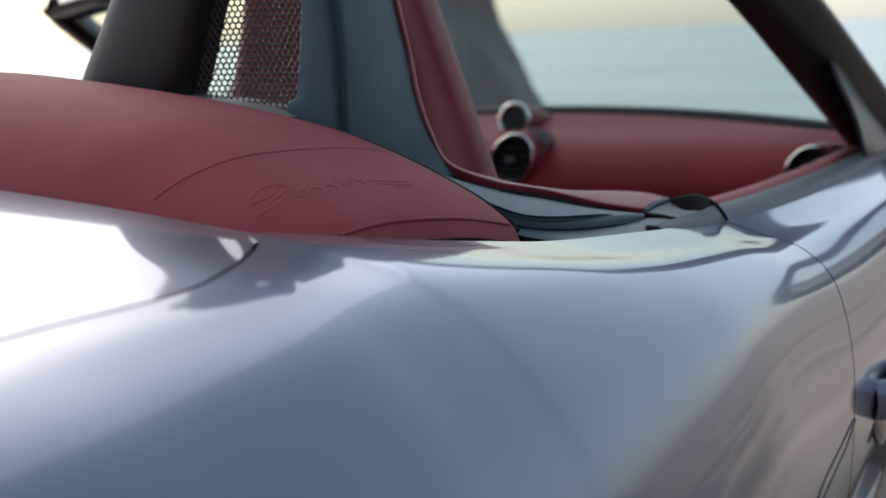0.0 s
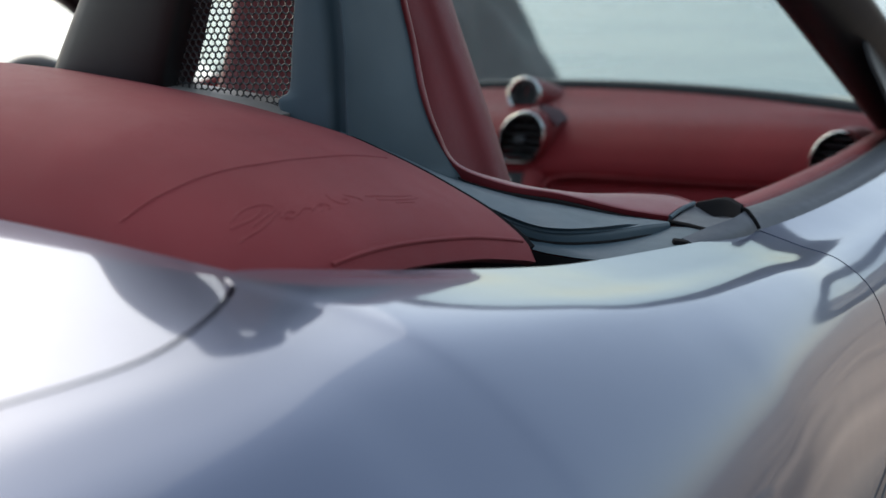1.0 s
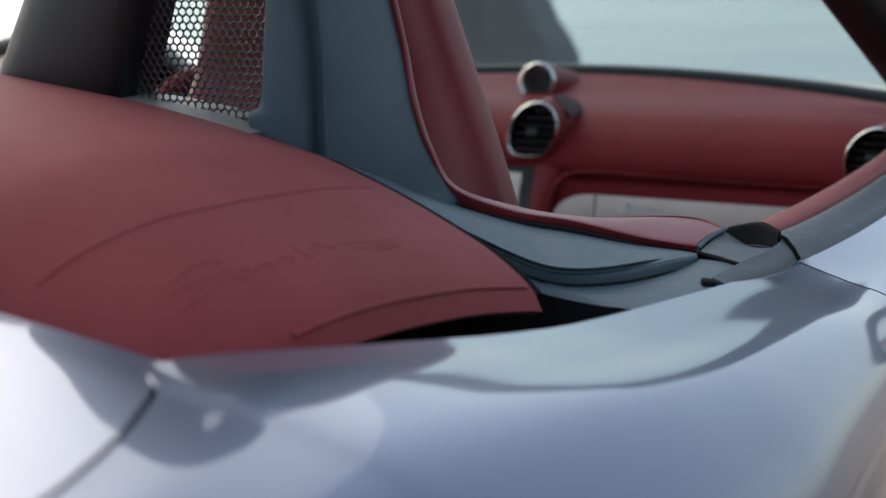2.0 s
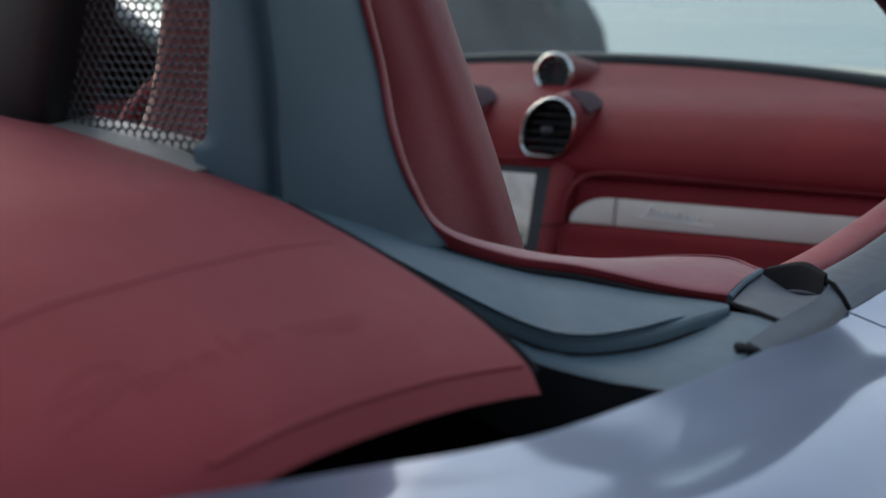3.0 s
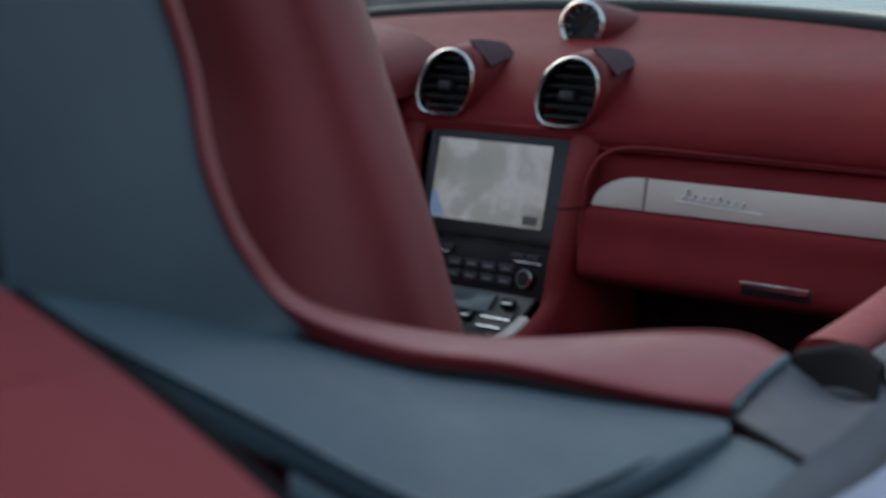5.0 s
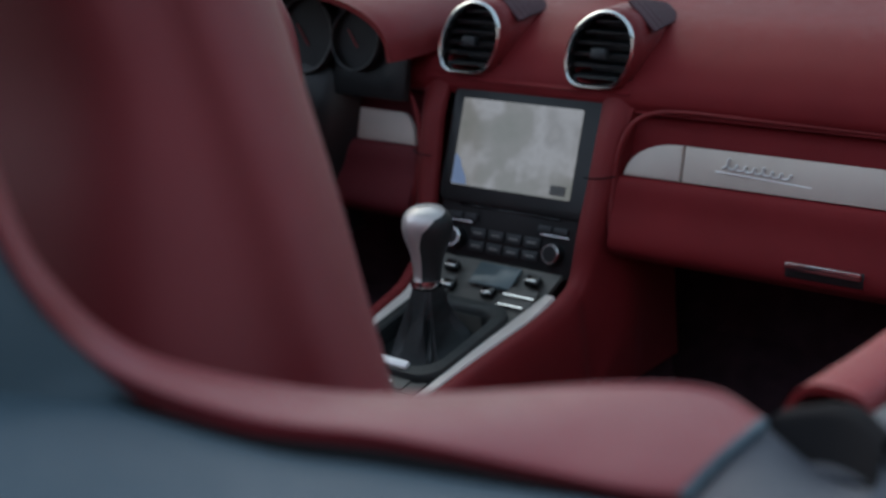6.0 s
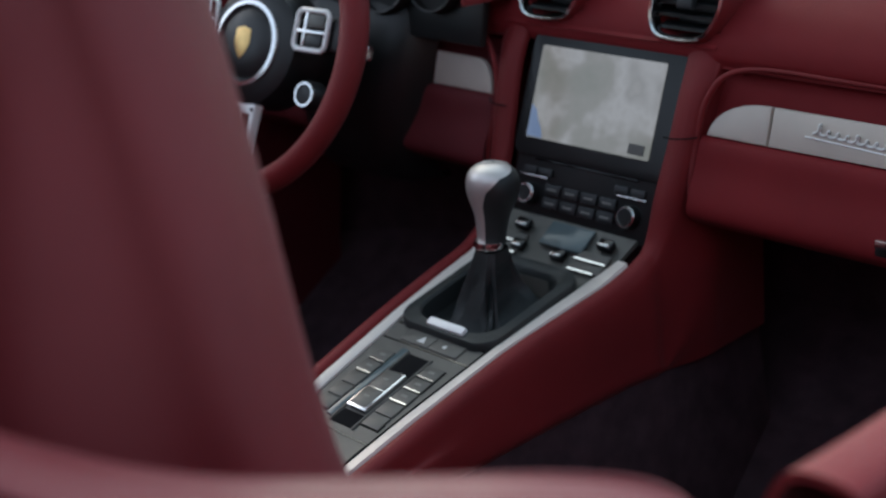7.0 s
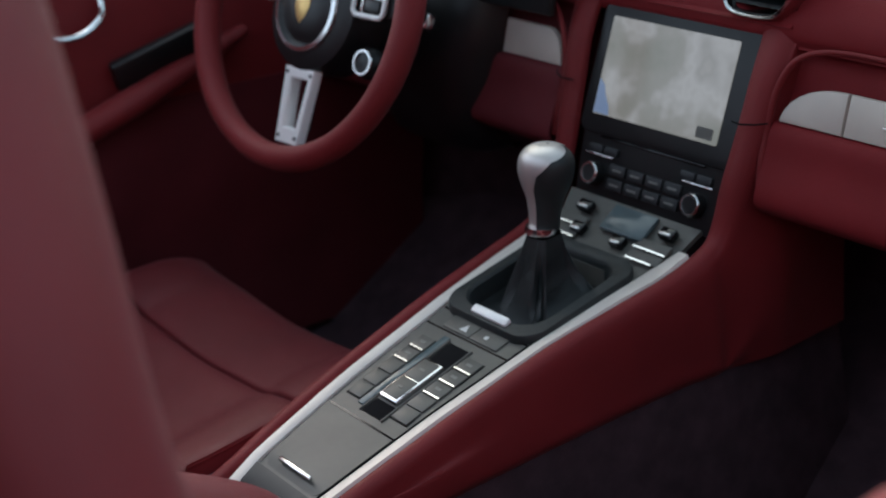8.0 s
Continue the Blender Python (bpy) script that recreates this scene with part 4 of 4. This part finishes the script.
for s in (-1, 1):
    mk = SCREEN_M @ pose(.074 * s, -.113, 0)
    kn = part("rotary_knob", lathe([(.0135, 0), (.0135, .008), (.012, .012), (.0, .012)], mk, 28), SATIN, unit, "black rotary knob")
    part("knob_ring", lathe([(.0125, .0118), (.0115, .0132), (.0095, .0132), (.009, .0118)], mk, 28, cap=False), CHROME, kn, "chrome ring")
    for k in range(2):
        bt = part("button", box((.020, .009, .004), SCREEN_M @ pose((.068 + .023 * k - .012) * s, -.085, .002), .001), DARK, unit)
    part("button_bar", box((.042, .0022, .003), SCREEN_M @ pose(.072 * s, -.0915, .003), .0008), CHROME, unit, "chrome line")
for i in range(4):
    for j in range(2):
        bt = part("button", box((.0235, .0125, .004), SCREEN_M @ pose(-.0405 + .027 * i, -.1035 - .0165 * j, .002), .0012), DARK, unit)
        part("button_print", box((.013, .0022, .0004), SCREEN_M @ pose(-.0405 + .027 * i, -.1035 - .0165 * j, .0042), 0), PALE, bt, "pale unreadable print")

# ---------------------------------------------------------------- centre console
console = thing("centre_console", (0, .65, .2), "centre console with silver edges, switches and red leather sides", "console")


def deck_z(y):
    return float(np.interp(y, [.38, .435, .525, .70, .855, .90, .925], [.468, .489, .513, .550, .572, .590, .608]))


def half_in(y):
    return float(np.interp(y, [.40, .435, .525, .70, .855, .90, .93], [.043, .0485, .0555, .0675, .0745, .089, .098]))


def half_out(y):
    return float(np.interp(y, [.40, .435, .525, .70, .855, .90, .93], [.059, .064, .072, .084, .098, .106, .107]))


ys = np.linspace(.425, .925, 61)
rows = [[(half_in(y) * s, y, deck_z(y) - .0015 - (.045 if abs(s) < .8 and .712 < y < .838 else 0)) for s in np.linspace(-1, 1, 17)] for y in ys]      # sunk under the boot
part("switch_deck", thick(grid(rows), .006), CONSOLE, console, "warm grey switch panel")
for s in (-1, 1):
    rows = [[(s * half_in(y), y, deck_z(y) - .006), (s * (half_in(y) + .001), y, deck_z(y) + .001), (s * (half_in(y) + .004), y, deck_z(y) + .003), (s * (half_out(y) - .003), y, deck_z(y) + .003), (s * half_out(y), y, deck_z(y) - .002)] for y in np.linspace(.40, .895, 44)]
    part("silver_edge", thick(grid(rows), .003), SILVER, console, "satin silver edge trim")
    side = []
    for y in (.37, .42, .50, .60, .70, .80, .86, .90, .922):
        z, xo = deck_z(y), half_out(y)
        side.append([(s * (xo + a), y + b, c) for a, b, c in ((0, 0, z - .004), (.003, 0, z + .004), (.011, 0, z + .0055), (.019, 0, z - .001), (.025, 0, z - .022), (.031, .005, .49), (.034, .006, .467), (.028, .006, .455))])
    for st in ([(.107, .945, .652), (.111, .939, .660), (.126, .936, .663), (.138, .943, .653), (.145, .965, .63), (.156, .99, .54), (.150, .99, .455)],
               [(.111, .966, .71), (.115, .959, .713), (.131, .955, .714), (.144, .962, .708), (.150, .985, .69), (.157, 1.02, .57), (.152, 1.02, .455)],
               [(.114, .985, .765), (.118, .978, .767), (.135, .974, .767), (.149, .981, .763), (.155, 1.003, .755), (.158, 1.05, .62), (.153, 1.06, .455)],
               [(.114, 1.000, .795), (.118, .993, .796), (.136, .990, .796), (.151, .997, .794), (.158, 1.017, .80), (.159, 1.07, .66), (.154, 1.09, .455)],
               [(.112, 1.012, .812), (.116, 1.004, .814), (.136, 1.002, .814), (.152, 1.009, .812), (.160, 1.03, .809), (.160, 1.08, .68), (.155, 1.11, .455)]):
        side.append([(s * x, y, z) for x, y, z in st])
    part("side_pad", thick(loft(side, 40, 60), .003), RED, console, "red leather console side")
    low = [[(s * (half_out(min(y, .93)) + .026), y + .004, .472), (s * (half_out(min(y, .93)) + .034), y + .006, .42), (s * (half_out(min(y, .93)) + .05), y + .01, .32), (s * (half_out(min(y, .93)) + .075), y + .02, .17)] for y in np.linspace(.37, 1.12, 12)]
    part("lower_side", thick(loft(low, 12, 30), .003), CARPET, console, "black carpeted lower console side")
end = [[(half_out(.40) * k, .402, .474), (half_out(.40) * k, .392, .462), (half_out(.4) * 1.2 * k, .385, .40), (half_out(.4) * 1.6 * k, .38, .17)] for k in np.linspace(-1, 1, 9)]
part("rear_end", thick(grid(end), .004), RED, console, "red leather console end")


rows = [[(half_in(y) * s * 1.05, y, deck_z(y) + .0012 - .012 * k) for s in np.linspace(-1, 1, 9)] for y, k in ((.398, 1), (.402, .3), (.408, 0), (.430, 0), (.431, 1))]
part("rear_trim", thick(grid(rows), .002), SATIN, console, "black console end trim")


def deck_m(x, y, lift=0.0):
    slope = math.degrees(math.atan2(deck_z(y + .02) - deck_z(y - .02), .04))
    return pose(x, y, deck_z(y) + lift, slope)


part("deck_joint", tube([(half_in(y) - .0005, y, deck_z(y) + .0004) for y in np.linspace(.432, .70, 20)], .0016, 8), VOID, console, "dark joint beside the silver edge")
lid_rows = []
for y in np.linspace(.432, .522, 14):
    k = max(0.0, (.446 - y) / .014)
    w = half_in(y) - .003 - .010 * k ** 2
    lid_rows.append([(w * c, y, deck_z(y) + .001 - .003 * k) for c in (-1, -.96, -.5, 0, .5, .96, 1)])
lid = part("storage_lid", thick(grid(lid_rows), .008), CONSOLE, console, "warm grey storage lid")
part("lid_bar", box((.052, .0045, .005), deck_m(0, .443, .0045), .0015), CHROME, lid, "chrome lid handle")
part("lid_joint", box((.108, .0022, .002), deck_m(0, .5255, -.002), 0), GLOSS, console, "black joint")
part("front_joint", box((.128, .0020, .002), deck_m(0, .668, -.002), 0), GLOSS, console, "black joint")
# hazard row
for x in (-.021, .021):
    hz = part("hazard_button" if x < 0 else "lock_button", box((.0412, .0225, .004), deck_m(x, .682, -.0016), .0008), CONSOLE, console)
    sym = plate([(-.0055, -.005), (.0055, -.005), (0, .0055)] if x < 0 else rounded(.005, .005, .0015), .0005, deck_m(-.014 if x < 0 else .018, .680, .0003))
    part("symbol", sym, WHITE, hz, "white printed symbol", smooth=False)
part("front_joint", box((.130, .0020, .002), deck_m(0, .6955, -.002), 0), GLOSS, console, "black joint")
# rocker in a dark slot, with rows of buttons on both sides
part("rocker_slot", box((.0315, .124, .003), deck_m(.003, .596, -.0025), .001), VOID, console, "black recess")
for x, w in ((-.0142, .0025), (.0202, .0025)):
    part("slot_rim", box((w, .126, .003), deck_m(x, .596, -.0006), .001), CONSOLE, console)
rk = part("drive_rocker", box((.0292, .066, .008), deck_m(.003, .590, .0005), .002), CHROME, console, "chrome-framed rocker switch")
for k in (-1, 1):
    part("rocker_key", box((.0236, .0292, .005), deck_m(.003, .590 + .0149 * k, .0027), .0008), CONSOLE, rk)
    part("rocker_print", box((.007, .003, .0006), deck_m(.003, .590 + .0148 * k, .0053), 0), PALE, rk, "pale print")
part("left_channel", box((.009, .122, .003), deck_m(-.0205, .600, -.0008), .001), TRAY, console, "blue-grey glossy channel")
part("button_well", box((.027, .108, .002), deck_m(.0355, .597, -.0022), 0), VOID, console, "dark gaps round the switches")
part("button_well", box((.024, .108, .002), deck_m(-.0375, .597, -.0022), 0), VOID, console, "dark gaps round the switches")
for i, y in enumerate((.639, .618, .597, .576, .555)):
    for s in (-1, 1):
        w = .0245 if s > 0 else .0215
        x = .0355 if s > 0 else -.0375
        bt = part("button", box((w, .0200, .004), deck_m(x, y, -.0013), .0007), CONSOLE, console)
        if (s > 0 and i < 3) or (s < 0 and i < 2):
            part("light_bar", box((w * .96, .0018, .0008), deck_m(x, y - .0088, .0006), 0), CHROME, bt, "bright edge line")
            part("symbol", box((.008, .0035, .0004), deck_m(x, y + .001, .0008), 0), PALE, bt, "pale symbol", smooth=False)

# gear lever
lever = thing("gear_lever", (0, .775, .555), "gear lever with a silver and black knob and leather boot", "gear lever")
my = .775
o_out = [(c[0], c[1]) for c in rounded(.143, .170, .028, 7)]
o_in = [(c[0], c[1]) for c in rounded(.112, .138, .030, 7)]


def boot_pt(x, y, h=0.0):
    yy = my + y
    return Vector((x * (1 + .25 * (yy - my)), yy, deck_z(yy) + h))


rows = [[boot_pt(x, y, -.002) for x, y in o_out], [boot_pt(x, y, .005) for x, y in o_out], [boot_pt(x * .985, y * .985, .0075) for x, y in o_out], [boot_pt(x * 1.05, y * 1.04, .0085) for x, y in o_in], [boot_pt(x, y, .006) for x, y in o_in], [boot_pt(x * .97, y * .97, -.004) for x, y in o_in], [boot_pt(x * .96, y * .96, -.014) for x, y in o_in]]
part("boot_frame", grid(rows, close_cols=True), BOOT, lever, "black leather boot frame")
top_c = Vector((-.006, .792, .618))
rows = []
nn_ = len(o_in)
for k in np.linspace(0, 1, 16):
    ring = []
    for i, (x, y) in enumerate(o_in):
        base_p = boot_pt(x * 1.0, y * 1.0, -.010)
        w = 2 * math.pi * i / nn_
        top_p = top_c + Vector((.0185 * math.cos(math.atan2(y, x)), .0185 * math.sin(math.atan2(y, x)), 0))
        f = k ** .72
        p = base_p.lerp(top_p, f)
        p.z = base_p.z + (top_p.z - base_p.z) * k ** 1.5 - .026 * math.sin(math.pi * k ** .7)
        fold = .008 * math.sin(math.pi * k) * noise.noise(Vector((math.cos(w) * 2.2, math.sin(w) * 2.2, k * 2.0)))
        p += Vector((math.cos(w), math.sin(w), 0)) * fold * 2.2
        ring.append(p)
    rows.append(ring)
part("boot", grid(rows, close_cols=True), BOOT, lever, "black wrinkled leather boot")
part("front_plate", box((.054, .011, .008), deck_m(.004, .7000, .009) @ pose(0, 0, 0, 16), .003), SPOKE, lever, "satin chrome plate")
mk = Matrix.Translation((-.008, .789, .619)) @ Euler((radians(-5), radians(0), 0)).to_matrix().to_4x4()
part("collar", lathe([(.0165, 0), (.0175, .003), (.0165, .008)], mk, 28), CHROME, lever, "chrome collar")
knob_prof = [(.0160, .006), (.0165, .020), (.0195, .040), (.0250, .056), (.0287, .068), (.0298, .079), (.0280, .090), (.0225, .0985), (.012, .1045), (.0005, .106)]
prof = spline([(r, h * .90) for r, h in knob_prof], 40)
part("knob", lathe([(max(r, .0004), h) for r, h in prof], mk @ pose(0, .006, 0), 36), BOOT, lever, "black leather knob front")
rows = []
for r, h in prof:
    span = radians(float(np.interp(h, [0, .050, .068, .083, .094], [58, 60, 70, 98, 180])))
    rows.append([mk @ pose(0, .006, 0) @ Vector(((r + .0012) * math.cos(w), (r + .0012) * math.sin(w), h + .0004)) for w in np.linspace(radians(-135) - span, radians(-135) + span, 30)])
part("knob_cap", grid(rows), STEEL, lever, "brushed metal knob cap")

# climate strip between panel and lever
clim = thing("climate_controls", (0, .89, .56), "row of dark climate switches below the control panel", "control panel")
cm = Matrix.Translation((0, .892, .589)) @ Euler((math.atan2(.038, .07), 0, 0)).to_matrix().to_4x4()
part("tray_lid", box((.062, .036, .006), cm @ pose(.012, .014, .002), .002), TRAY, clim, "glossy blue-grey tray lid")
for s in (-1, 1):
    part("toggle", box((.020, .014, .010), cm @ pose(.061 * s + .007, .016, .004), .002), GLOSS, clim)
    part("toggle_cap", box((.016, .0035, .003), cm @ pose(.061 * s + .007, .012, .010), .001), CHROME, clim, "chrome toggle tip")
    part("toggle", box((.018, .014, .010), cm @ pose(.030 * s - .012, -.014, .003), .002), GLOSS, clim)
    part("toggle_cap", box((.014, .0035, .003), cm @ pose(.030 * s - .012, -.018, .009), .001), CHROME, clim, "chrome toggle tip")
    for k in range(2):
        part("switch", box((.044, .014, .005), cm @ pose(.061 * s, -.004 - .016 * k, .001), .0015), CONSOLE, clim)
        part("light_bar", box((.044 - .008 * k, .0022, .002), cm @ pose((.061 - .003 * k) * s, -.0115 - .016 * k, .0045), 0), CHROME, clim, "bright line")


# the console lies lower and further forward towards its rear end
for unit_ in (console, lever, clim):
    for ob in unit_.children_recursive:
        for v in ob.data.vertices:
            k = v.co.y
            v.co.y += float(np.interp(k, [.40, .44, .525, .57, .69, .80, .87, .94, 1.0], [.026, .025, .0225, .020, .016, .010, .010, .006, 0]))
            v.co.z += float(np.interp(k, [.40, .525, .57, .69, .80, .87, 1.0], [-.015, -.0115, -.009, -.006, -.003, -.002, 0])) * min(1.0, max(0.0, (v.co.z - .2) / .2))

# ---------------------------------------------------------------- steering wheel and column
WC = Vector((-.390, .781, .804))
WM = Matrix.Translation(WC) @ Euler((radians(67.3), 0, radians(5))).to_matrix().to_4x4() @ Matrix.Scale(1.03, 4)          # local z to the driver
sw = thing("steering_wheel", (WC.x, WC.y, WC.z - .18), "red leather three-spoke steering wheel with aluminium spokes", "steering wheel")
RW = .177
rows = []
for w in np.linspace(0, 2 * math.pi, 96, endpoint=False):
    thicker = 1.0 + .10 * max(0, math.cos(2 * (w - .3)))
    c = Vector((math.cos(w), math.sin(w), 0))
    rows.append([WM @ (c * (RW + .0155 * thicker * math.cos(a)) + Vector((0, 0, .0165 * math.sin(a)))) for a in np.linspace(0, 2 * math.pi, 16, endpoint=False)])
part("rim", grid(rows, close_rows=True, close_cols=True), RED, sw, "red leather rim")
WH = WM @ pose(0, 0, -.022)                              # hub and spokes sit deeper than the rim
hub = part("hub", lathe([(.074, -.045), (.076, -.01), (.072, .006), (.054, .014)], WH, 40), SATIN, sw, "black airbag hub")
part("hub_ring", lathe([(.053, .012), (.052, .018), (.047, .019), (.046, .014)], WH, 40, cap=False), CHROME, hub, "chrome hub ring")
part("hub_cap", lathe([(.046, .013), (.036, .019), (.018, .0215), (.0005, .022)], WH, 40), SATIN, hub, "black hub cap")
shield = [(-.0095, .012), (0, .0145), (.0095, .012), (.0105, .0), (.006, -.009), (0, -.015), (-.006, -.009), (-.0105, .0)]
part("crest", plate([(x * 1.25, y * 1.35) for x, y in shield], .0018, WH @ pose(0, 0, .0205), .0005), GOLD, hub, "gold shield badge")
# lower spoke: open aluminium frame
def side_points(corners, n=6):
    return [(p[0] + (q[0] - p[0]) * k / n, p[1] + (q[1] - p[1]) * k / n) for p, q in zip(corners, corners[1:] + corners[:1]) for k in range(n)]


o = side_points([(-.027, -.070), (.027, -.070), (.0205, -.160), (-.0205, -.160)])
q = side_points([(-.013, -.083), (.0165, -.083), (.0115, -.141), (-.009, -.141)])
rows = [[WH @ Vector((x, y, h)) for x, y in pts] for pts, h in ((o, -.006), (o, .004), ([(x * .94, y * .985 - .0015) for x, y in o], .006), ([(.002 + (x - .002) * 1.12, -.112 + (y + .112) * 1.06) for x, y in q], .006), (q, .004), (q, -.010))]
part("spoke", grid(rows, close_cols=True), SPOKE, sw, "aluminium lower spoke with a slot")
for x, y in ((-.021, -.077), (.021, -.077), (-.015, -.152), (.015, -.152)):
    part("spoke_screw", lathe([(.0022, 0), (.0022, .0012), (.0002, .0013)], WH @ pose(x, y, .006), 12), DARK, sw, "dark screw")
part("spoke_backing", box((.012, .062, .010), WH @ pose(.006, -.112, -.016), .004), SATIN, sw, "black spoke backing")
for s in (-1, 1):
    part("spoke", box((.095, .042, .014), WH @ pose(.105 * s, .022, -.006, 0, 0, 6 * s), .006), SATIN, sw, "black side spoke")
    o = rounded(.050, .046, .008)
    fr = part("spoke_frame", tube([WH @ (Vector((.094 * s, .026, .006)) + Vector((x, y, 0))) for x, y in spline([(a, b_, 0) for a, b_ in o], 40, True)[:, :2]], .0032, 8, closed=True), SPOKE, sw, "aluminium switch frame")
    part("frame_bar", box((.046, .004, .004), WH @ pose(.094 * s, .024, .006), .001), CHROME, fr)
    part("frame_bar", box((.004, .042, .004), WH @ pose((.094 - .010) * s, .026, .006), .001), CHROME, fr)
    part("switch", box((.026, .016, .006), WH @ pose(.100 * s, .037, .005), .002), CONSOLE, fr)
    part("switch", box((.026, .014, .006), WH @ pose(.100 * s, .014, .005), .002), SATIN, fr)
dial = WH @ pose(.092, -.048, -.014)
mode = part("mode_dial", lathe([(.018, -.01), (.018, .006), (.015, .010), (.0, .011)], dial, 28), SATIN, sw, "black drive mode dial")
part("dial_ring", lathe([(.0155, .008), (.0145, .012), (.012, .012), (.0115, .009)], dial, 28, cap=False), CHROME, mode, "chrome dial ring")

col = thing("steering_column", (-.39, .9, .6), "black steering column with stalks and instrument hood", "steering column")
part("shroud", loft([[WM @ Vector((.058 * math.cos(a) * k, .058 * math.sin(a) * k, h)) for a in np.linspace(0, 2 * math.pi, 12, endpoint=False)] for h, k in ((-.05, .85), (-.09, .85), (-.13, .80), (-.18, .75))], 30, 12, close_cols=True, cap=True), SATIN, col, "black column shroud")
for s in (-1, 1):
    part("stalk", tube([WM @ Vector((.05 * s, .02, -.07)), WM @ Vector((.10 * s, .015, -.065)), WM @ Vector((.145 * s, .012, -.055))], [.008, .007, .009], 10), SATIN, col, "black stalk")
    part("stalk_tip", box((.012, .018, .012), WM @ pose(.150 * s, .012, -.054), .003), CHROME, col, "chrome stalk tip")
# Column cover; its black also stands in for shade behind the wheel.
cover_rows = []
for z, y, w in ((.585, .99, .085), (.60, .955, .100), (.66, .935, .112), (.74, .935, .118), (.80, .955, .120), (.835, .975, .120)):
    cover_rows.append([(-.384 + w * k, y + .05 * abs(k) ** 6, z) for k in np.linspace(-1, 1, 15)])
part("column_cover", thick(loft(cover_rows, 30, 20), .006), SATIN, col, "satin black column cover, also standing in for the wheel's shade")
hood_rows = []
for y, k in ((.93, 1.0), (.96, 1.03), (1.02, 1.03), (1.12, 1.0)):
    hood_rows.append([(-.325 + .175 * k * math.cos(a), y, .845 + .085 * k * math.sin(a) ** .8) for a in np.linspace(0.0, math.pi, 15)])
part("instrument_hood", thick(loft(hood_rows, 40, 16), .008), RED, col, "red leather instrument hood")
part("cluster_panel", plate([(.165 * math.cos(a), .075 * math.sin(a) + .0) for a in np.linspace(0, math.pi, 20)] + [(-.165, -.06), (.165, -.06)], .01, pose(-.325, .985, .845, 78), .003), SATIN, col, "black instrument panel")
for x, r in ((0, .052), (-.09, .042), (.09, .042)):
    gm = pose(-.325 + x, .974, .862, 78)
    gg = part("gauge", lathe([(r, 0), (r, .012), (r * .92, .014), (r * .9, .004), (.0005, .004)], gm, 32), RUBBER, col, "round black gauge")
    part("gauge_ring", lathe([(r * 1.0, .012), (r * .97, .0155), (r * .92, .0145)], gm, 32, cap=False), DARK, gg)
    part("gauge_needle", box((.002, r * .7, .001), gm @ pose(-.01, .0, .006, 0, 0, 40), 0), RED, gg, "red needle")

glass_m = bpy.data.materials.new("windshield_glass")
glass_m.use_nodes = True
gn, gk = glass_m.node_tree.nodes, glass_m.node_tree.links
clear, gloss, blend = gn.new("ShaderNodeBsdfTransparent"), gn.new("ShaderNodeBsdfGlossy"), gn.new("ShaderNodeMixShader")
clear.inputs["Color"].default_value = (.78, .825, .82, 1)
gloss.inputs["Roughness"].default_value = 0.01
blend.inputs[0].default_value = 0.03
gk.new(clear.outputs[0], blend.inputs[1])
gk.new(gloss.outputs[0], blend.inputs[2])
gk.new(blend.outputs[0], gn["Material Output"].inputs["Surface"])
pane = [[(x * w, y + dy * (1 - x * x), z + dz * (1 - x * x)) for x in np.linspace(-1, 1, 15)] for y, w, z, dy, dz in ((1.35, .72, .880, .09, .04), (1.10, .69, 1.00, -.0, .04), (.85, .655, 1.105, -.05, .025), (.66, .63, 1.165, -.08, .018))]
part("glass_pane", thick(loft(pane, 31, 24), .004), glass_m, screen_thing, "clear windshield glass")
